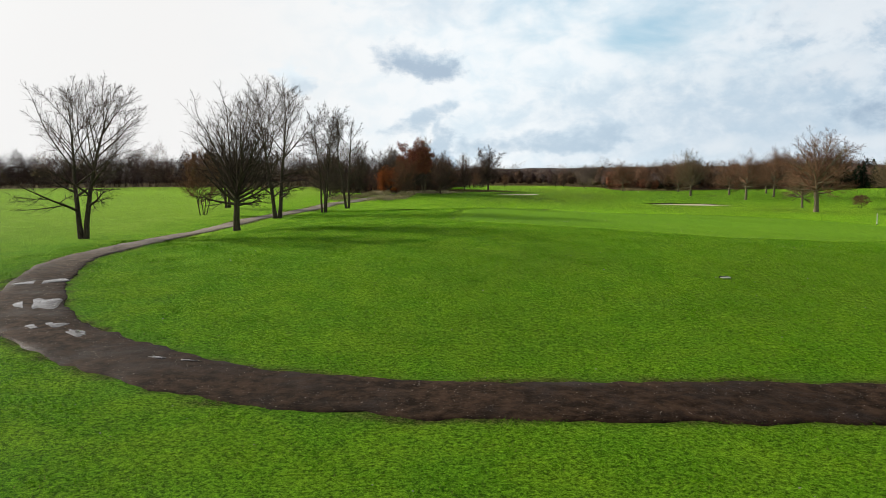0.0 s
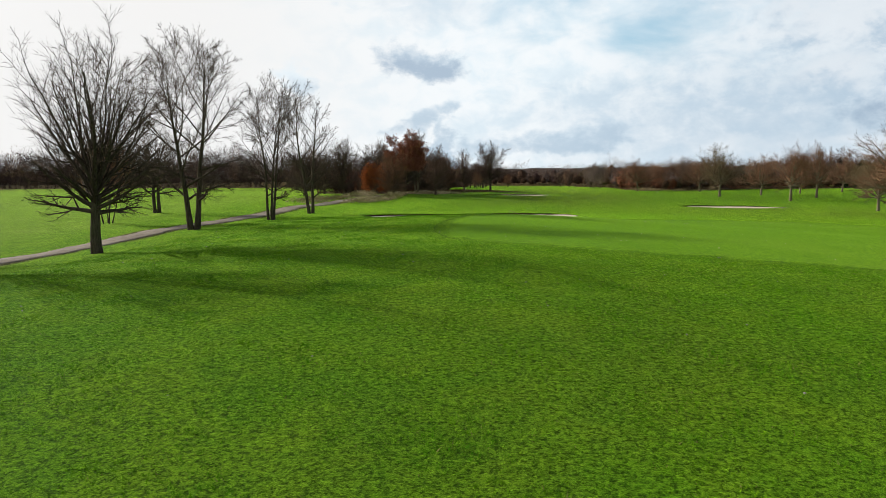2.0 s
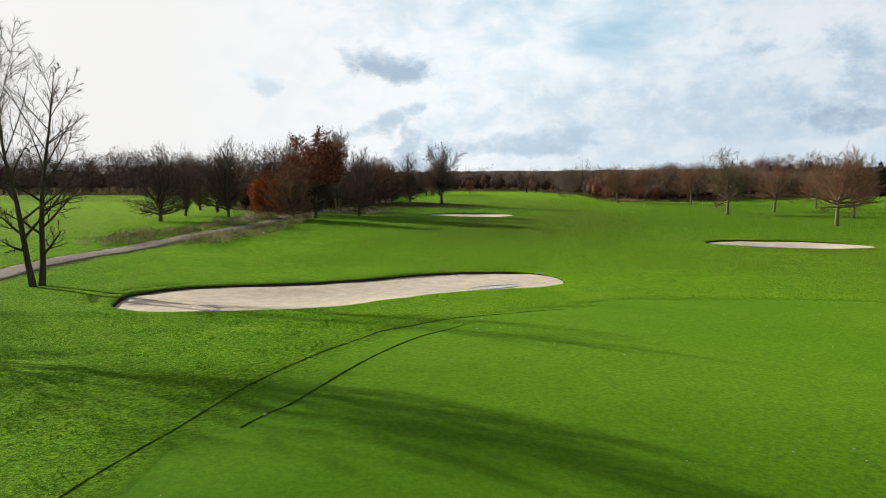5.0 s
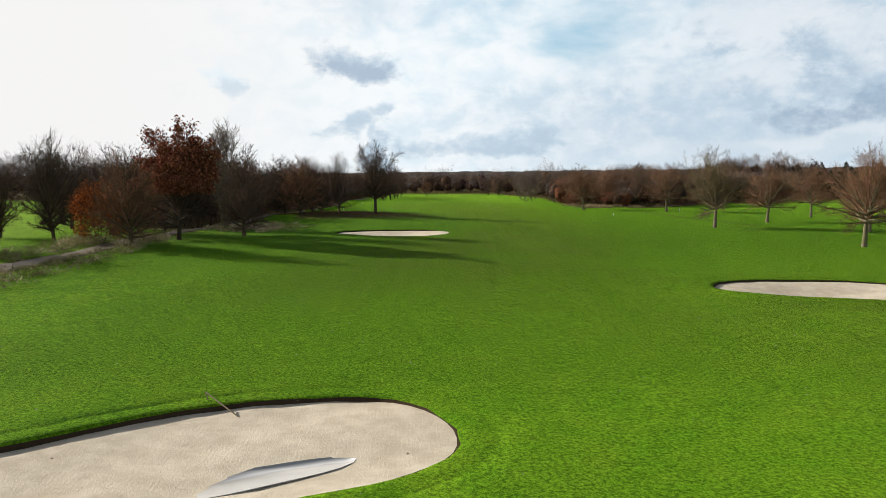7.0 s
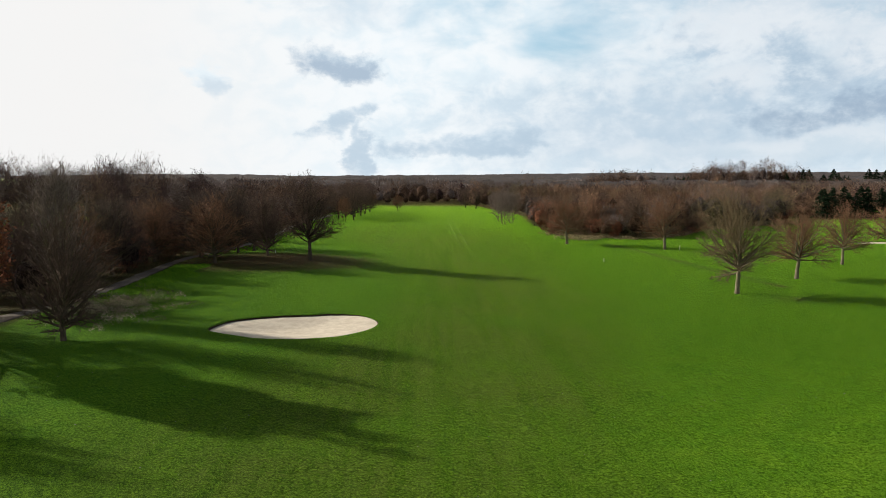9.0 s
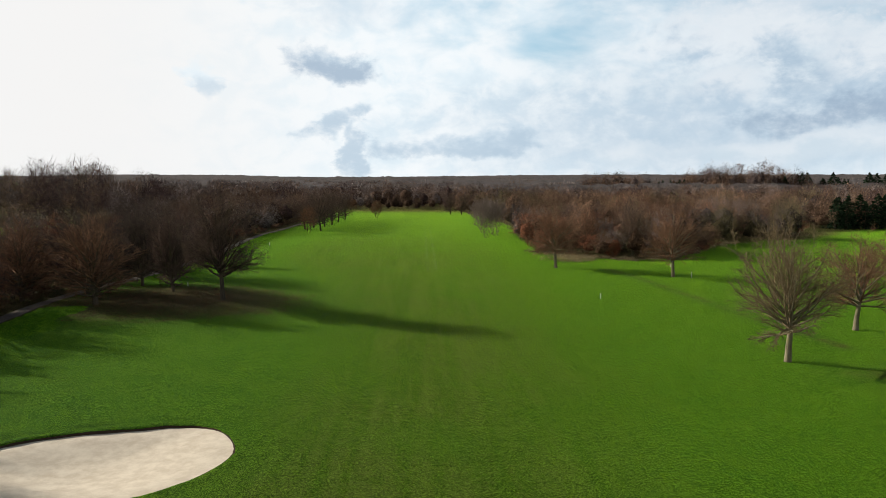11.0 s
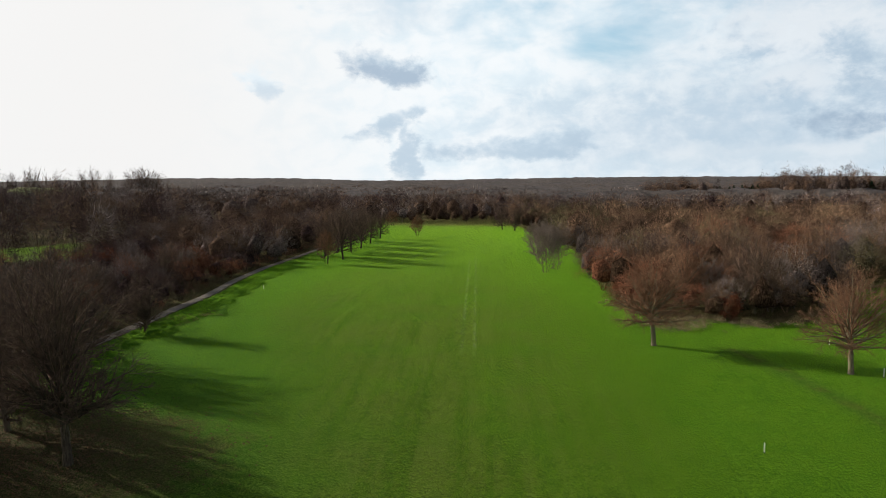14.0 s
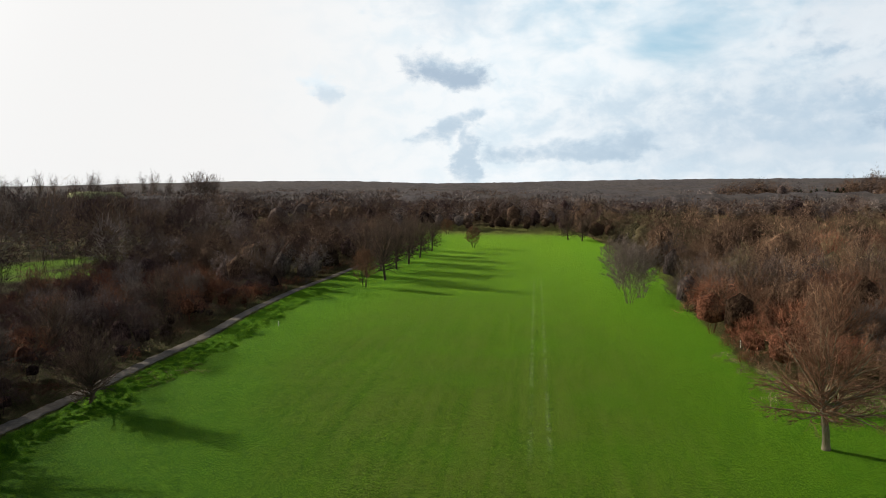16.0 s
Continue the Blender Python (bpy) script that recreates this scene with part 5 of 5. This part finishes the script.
tussocks(15, 196, 280, 1.0, 5.6, 0.36)
tussocks(17, 147, 179, 1.0, 6.0, 0.28)
bank = np.column_stack([rng.uniform(-23, -8, 1100), rng.uniform(96, 130, 1100)])
bank = bank[(to_curve(bank[:, 0], bank[:, 1], ROAD) > 1.1) & (to_curve(bank[:, 0], bank[:, 1], ROAD) < 4.2)]
bank = np.concatenate([bank, rng.normal(0, 1, (220, 2)) * np.array([2.2, 3.2]) + np.array([-5.6, 146.5])])
bank = bank[to_curve(bank[:, 0], bank[:, 1], ROAD) > 1.1]
scrub("dry_weeds", "withered brown weeds on the bank of the path", 16, bank, 0.7, 0.6, 4, 14, 0.03, [(0.52, 0.43, 0.29), (0.44, 0.36, 0.23), (0.26, 0.24, 0.10)], 0.4, 0.008)


# distant woodland as one lumpy canopy with real height
def far_canopy():
    rng = np.random.default_rng(31)
    cx, cy = np.arange(-1600, 1600, 9.0), np.concatenate([np.arange(640, 1000, 30.0), np.arange(1000, 1500, 22.0), np.arange(1500, 3400, 75.0)])
    X, Y = np.meshgrid(cx, cy)
    X = X + rng.uniform(-4, 4, X.shape) + (Y - 640) * (X / 1600) * 0.6
    Z = 4.5 + smoothstep(700, 1400, Y) * 7.0 + 1.3 * wobble(X, Y, 0.05, 2.0) + rng.uniform(-1.0, 1.9, X.shape) + 1.6 * np.abs(np.sin(X * 0.14 + 2 * np.sin(Y * 0.03)))
    Z = Z - 1.0 + 1.0 * wobble(X, Y, 0.009, 1.0) + smoothstep(1500, 3000, Y) * (15 * np.exp(-((X + 850) / 420) ** 2) + 7 * np.exp(-((X - 900) / 500) ** 2) + 3.5 * wobble(X, Y * 0.2, 0.006, 4.0))
    Z = np.where(Y < 642, -3.5, Z)
    V = np.stack([X, Y, Z], -1).reshape(-1, 3)
    w, h = len(cx), len(cy)
    I = (np.arange(h - 1)[:, None] * w + np.arange(w - 1)).ravel()
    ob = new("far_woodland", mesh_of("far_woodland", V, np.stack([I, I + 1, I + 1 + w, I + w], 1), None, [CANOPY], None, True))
    return tagged(ob, "distant brown winter woodland up to the horizon", "woodland", kind="stuff")


far_canopy()


def far_field(x, y, rx, ry, high):
    """A pale grass field on a low rise above the woods."""
    a, r = np.meshgrid(np.arange(40) * 2 * np.pi / 40, np.linspace(0, 1, 9))
    X, Y = x + rx * r * np.cos(a), y + ry * r * np.sin(a)
    Z = -3 + (high + 3) * smoothstep(1.0, 0.55, r) + 0.5 * wobble(X, Y, 0.05)
    I = (np.arange(8)[:, None] * 40 + np.arange(40)).ravel()
    J = (np.arange(8)[:, None] * 40 + (np.arange(40) + 1) % 40).ravel()
    ob = new("meadow", mesh_of("meadow", np.stack([X, Y, Z], -1).reshape(-1, 3), np.stack([I, J, J + 40, I + 40], 1), None, [FIELD], None, True))
    return tagged(ob, "pale green field on a low rise among the woods", "field", kind="structure")


far_field(-292, 745, 27, 40, 11.0)


def conifer(seed, h, w):
    """A dark conifer: a trunk and whorls of drooping boughs set with needles."""
    rng = np.random.default_rng(seed)
    tree = thing("conifer", "dark green conifer at the edge of the wood", "tree", "dark conifers")
    P = np.array([[(0, 0, -0.3), (0.05, 0, h * 0.5), (0, 0.05, h)]])
    part("trunk", mesh_of("trunk", *tubes(P, np.array([[0.02, 0.012, 0.003]]) * h, 6), None, [BARK], None, True), tree)
    n = 620
    z = rng.uniform(0.06, 1.0, n)
    a = rng.random(n) * 6.283
    r = w * (1 - z ** 1.6) ** 0.8 * rng.uniform(0.35, 1.05, n)
    c = np.column_stack([np.cos(a) * r, np.sin(a) * r, z * h + rng.normal(0, 0.15, n) - 0.18 * r])
    out = np.column_stack([np.cos(a), np.sin(a), rng.uniform(-0.5, 0.1, n)])
    side = np.column_stack([-np.sin(a), np.cos(a), rng.normal(0, 0.3, n)])
    s = rng.uniform(0.25, 0.55, n)[:, None]
    v = np.stack([c - out * s, c + side * s * 0.7, c + out * s, c - side * s * 0.7], 1).reshape(-1, 3)
    tone = np.repeat(rng.uniform(0.5, 1.3, (n, 1)), 4, 0)
    col = np.append(np.tile(np.array((0.020, 0.038, 0.018)), (n * 4, 1)) * tone, np.ones((n * 4, 1)), 1)
    part("foliage", mesh_of("foliage", v, np.arange(n * 4).reshape(-1, 4), None, [TINTED], {"tint": col}), tree)
    return tree


PINE = conifer(201, 9.0, 3.4)
for i, (x, y, g) in enumerate([(146.5 + 2.0 * k + math.sin(k * 2.0), 300 + 3.0 * (k % 2) + 0.12 * k, 0.95 + 0.12 * math.sin(k * 2.9)) for k in range(26)] +
                              [(250 + 3.6 * k + 3 * math.sin(k * 2.3), 752 - k + 12 * math.sin(k * 1.7), 1.35 + 0.25 * math.sin(k * 3.1)) for k in range(14)] +
                              [(372 + 4.2 * k + 4 * math.sin(k * 1.9), 712 - 2.2 * k + 14 * math.sin(k * 2.7), 1.75 + 0.35 * math.sin(k * 4.1)) for k in range(18)]):
    plant(PINE, x, y, i * 1.3, g, 1.0)

# tall bare trees on the skyline beyond the meadow
for i in range(13):
    x = -505 + i * 16.6 + 4 * math.sin(i * 2.1)
    plant(SKYLINE, x, 893 + 0.12 * (x + 505) + 8 * math.sin(i * 1.3), i * 1.1, (31 + 3.5 * math.sin(i * 1.9)) / 11.5, 1.15, "tall bare tree on the skyline", "trees on the skyline")
for x, y, g in ((-278, 901, 2.3), (-270, 906, 2.5), (-262, 901, 2.4), (-254, 906, 2.2)):
    plant(BROAD, x, y, x, g * 1.15, 1.1, "broad bare tree on the skyline", "trees on the skyline")


# ---- small things on the grass ----
def post(x, y, h, label):
    """A short white marker post with a chamfered top and a dark base collar."""
    ob = thing("marker_post", label, "post", "white marker posts")
    bm = bmesh.new()
    rings = [(-0.25, 0.036), (h - 0.03, 0.034), (h, 0.02)]
    prev = None
    for z, r in rings:
        ring = [bm.verts.new((r * math.cos(a), r * math.sin(a), z)) for a in (i * math.pi / 5 for i in range(10))]
        if prev:
            for i in range(10):
                bm.faces.new((prev[i], prev[(i + 1) % 10], ring[(i + 1) % 10], ring[i]))
        prev = ring
    bm.faces.new(prev)
    part("shaft", bm_mesh("shaft", bm, WHITE), ob)
    bm = bmesh.new()
    bmesh.ops.create_cone(bm, cap_ends=True, segments=10, radius1=0.065, radius2=0.05, depth=0.06)
    part("collar", bm_mesh("collar", bm, DARK), ob, "dark collar at the foot").location = (0, 0, 0.03)
    ob.matrix_basis = stand(x, y, x)
    return ob


for x, y, h in ((34.9, 62.4, 0.95), (43.7, 182.6, 0.62), (60.4, 198.4, 0.8), (50.3, 238.3, 0.8), (1.6, 246.3, 0.6), (1.2, 188.6, 0.5), (62.5, 210.0, 0.5)):
    post(x, y, h, "short white marker post standing in the grass")


def bar(bm, a, b, r, sides=6):
    a, b = Vector(a), Vector(b)
    q = (b - a).to_track_quat("Z", "Y").to_matrix().to_4x4()
    bmesh.ops.create_cone(bm, cap_ends=True, segments=sides, radius1=r, radius2=r, depth=(b - a).length, matrix=Matrix.Translation((a + b) / 2) @ q)


def rake(x, y, turn):
    """A bunker rake lying half over the rim: long handle, head bar and tines."""
    ob = thing("bunker_rake", "wooden bunker rake lying across the rim of the sand", "rake")
    bm = bmesh.new()
    bar(bm, (0, 0, 0.06), (1.75, 0, 0.62), 0.016, 8)
    part("handle", bm_mesh("handle", bm, WOOD), ob, "pale wooden handle")
    bm = bmesh.new()
    bar(bm, (0, -0.36, 0.055), (0, 0.36, 0.055), 0.022)
    head = part("head", bm_mesh("head", bm, WOOD), ob)
    for i in range(11):
        bm = bmesh.new()
        bar(bm, (0, -0.33 + i * 0.066, 0.05), (-0.015, -0.33 + i * 0.066, -0.04), 0.007, 5)
        part("tine", bm_mesh("tine", bm, WOOD), head)
    bm = bmesh.new()
    bar(bm, (1.75, 0, 0.62), (1.72, -0.05, 0.40), 0.014)
    part("grip", bm_mesh("grip", bm, WOOD), ob)
    ob.matrix_basis = Matrix.Translation((x, y, float(land(x, y)) - 0.36)) @ Matrix.Rotation(turn, 4, "Z")
    return ob


rake(6.25, 86.75, radians(140))


def tee_plate(x, y, turn):
    ob = thing("tee_plate", "small white plate set flat in the grass with a dark edge", "plate")
    bm = bmesh.new()
    bmesh.ops.create_cube(bm, size=1, matrix=Matrix.Diagonal((0.34, 0.20, 0.035, 1)))
    bmesh.ops.bevel(bm, geom=bm.edges[:], offset=0.012, segments=2, affect="EDGES")
    part("plate", bm_mesh("plate", bm, WHITE), ob)
    bm = bmesh.new()
    bmesh.ops.create_cube(bm, size=1, matrix=Matrix.Diagonal((0.36, 0.025, 0.07, 1)))
    part("edge_board", bm_mesh("edge_board", bm, DARK), ob, "dark board behind the plate").location = (0, 0.115, 0.012)
    ob.matrix_basis = Matrix.Translation((x, y, float(land(x, y)) + 0.05)) @ Matrix.Rotation(turn, 4, "Z")
    return ob


tee_plate(9.95, 27.7, 0.15)


# ---- grass blades, stones, specks ----
def grass(seed, n, x0, x1, y0, y1, tall, keep):
    rng = np.random.default_rng(seed)
    x, y = rng.uniform(x0, x1, n), rng.uniform(y0, y1, n)
    ok = keep(x, y)
    x, y = x[ok], y[ok]
    n = len(x)
    z = land(x, y)
    lush = 0.75 + 0.5 * np.clip(wobble(x, y, 1.1) + 0.4 * wobble(x, y, 3.7, 2.0), -1, 1)
    idx = np.repeat(np.arange(n), 3)
    m = len(idx)
    a = rng.random(m) * 6.283
    base = np.column_stack([x[idx] + rng.normal(0, 0.025, m), y[idx] + rng.normal(0, 0.025, m), z[idx] - 0.01])
    h = tall * lush[idx] * rng.uniform(0.55, 1.25, m)
    lean_ = rng.uniform(0.3, 1.1, m) * h
    tip = base + np.column_stack([np.cos(a) * lean_, np.sin(a) * lean_, h])
    b = rng.random(m) * 6.283
    w = rng.uniform(0.005, 0.011, m)
    side = np.column_stack([np.cos(b) * w, np.sin(b) * w, np.zeros(m)])
    v = np.stack([base - side, base + side, tip], 1).reshape(-1, 3)
    ob = new("grass", mesh_of("grass", v, None, np.arange(m * 3).reshape(-1, 3), [BLADES]))
    return tagged(ob, "tufted green rough grass with a few dry blades", "grass", kind="stuff")


def rough_only(x, y):
    d = to_curve(x, y, ROAD)
    inside = np.abs(x) < 4.5 + 0.62 * np.maximum(y - 2, 0)
    return inside & (d > 1.10 + 0.14 * wobble(x, y, 3.0)) & (to_curve(x, y, GREEN, True) > 0.1)


grass(301, 105000, -22, 22, 8, 44, 0.060, rough_only)
grass(302, 34000, -14, 3, 44, 74, 0.060, rough_only)


def specks(name, label, category, seed, n, x0, x1, y0, y1, size, mat, keep, lift=0.02):
    """Small stones, fallen leaves or daisies strewn over the ground, each a little six-sided lump."""
    rng = np.random.default_rng(seed)
    x, y = rng.uniform(x0, x1, n), rng.uniform(y0, y1, n)
    ok = keep(x, y)
    x, y = x[ok], y[ok]
    n = len(x)
    c = np.column_stack([x, y, land(x, y) + lift])
    s = size * rng.uniform(0.5, 1.6, (n, 1))
    e = np.array([(1, 0, 0), (0, 1, 0), (-1, 0, 0), (0, -1, 0), (0, 0, 0.6), (0, 0, -0.6)])
    v = c[:, None] + e[None] * s[:, None] * rng.uniform(0.6, 1.4, (n, 6, 1))
    f = np.array([(0, 1, 4), (1, 2, 4), (2, 3, 4), (3, 0, 4), (1, 0, 5), (2, 1, 5), (3, 2, 5), (0, 3, 5)])
    t = (np.arange(n) * 6)[:, None, None] + f[None]
    return tagged(new(name, mesh_of(name, v.reshape(-1, 3), None, t.reshape(-1, 3), [mat])), label, category, kind="stuff")


specks("path_stones", "small pale stones strewn over the gravel path", "stones", 311, 16000, -20, 26, 12, 34, 0.009, STONE, lambda x, y: to_curve(x, y, ROAD) < 1.15, 0.045)
specks("fallen_leaves", "pale fallen leaves and daisies in the grass", "leaves", 312, 900, -20, 45, 8, 130, 0.02, STONE, lambda x, y: to_curve(x, y, ROAD) > 1.3, 0.045)
specks("fallen_leaves", "brown fallen leaves under the trees", "leaves", 313, 9000, -14, 16, 170, 196, 0.05, LEAF, lambda x, y: np.exp(-((x - 2) / 9.5) ** 2 - ((y - 182) / 7.5) ** 2) > np.random.default_rng(1).random(len(x)), 0.02)
straw = np.random.default_rng(19).normal(0, 1, (70, 2)) * np.array([1.1, 2.0]) + np.array([-1.8, 224.2])
scrub("dry_grass", "patch of straw-coloured tussocks beside the path", 18, straw, 0.4, 0.45, 6, 6, 0.03, [(0.36, 0.28, 0.11), (0.30, 0.25, 0.10), (0.20, 0.22, 0.05)], 0.3, 0.010)
# dry pale grass before the young wood
dry = resample(RIGHT_WOOD[:22], 0.35)
dry = np.concatenate([dry, np.array([51.5, 220.5]) + np.random.default_rng(8).normal(0, 1, (130, 2)) * np.array([1.6, 1.7]), np.array([60.2, 220.5]) + np.random.default_rng(7).normal(0, 1, (50, 2)) * np.array([0.9, 1.2])])
dry = dry + np.random.default_rng(9).normal(0, 0.8, dry.shape)
scrub("dry_grass", "withered straw-coloured grass along the wood's edge", 14, dry - np.array([0.4, 0.6]), 0.7, 0.5, 9, 5, 0.02, [(0.42, 0.33, 0.20), (0.36, 0.28, 0.15), (0.30, 0.26, 0.12)], 0.3, 0.010)
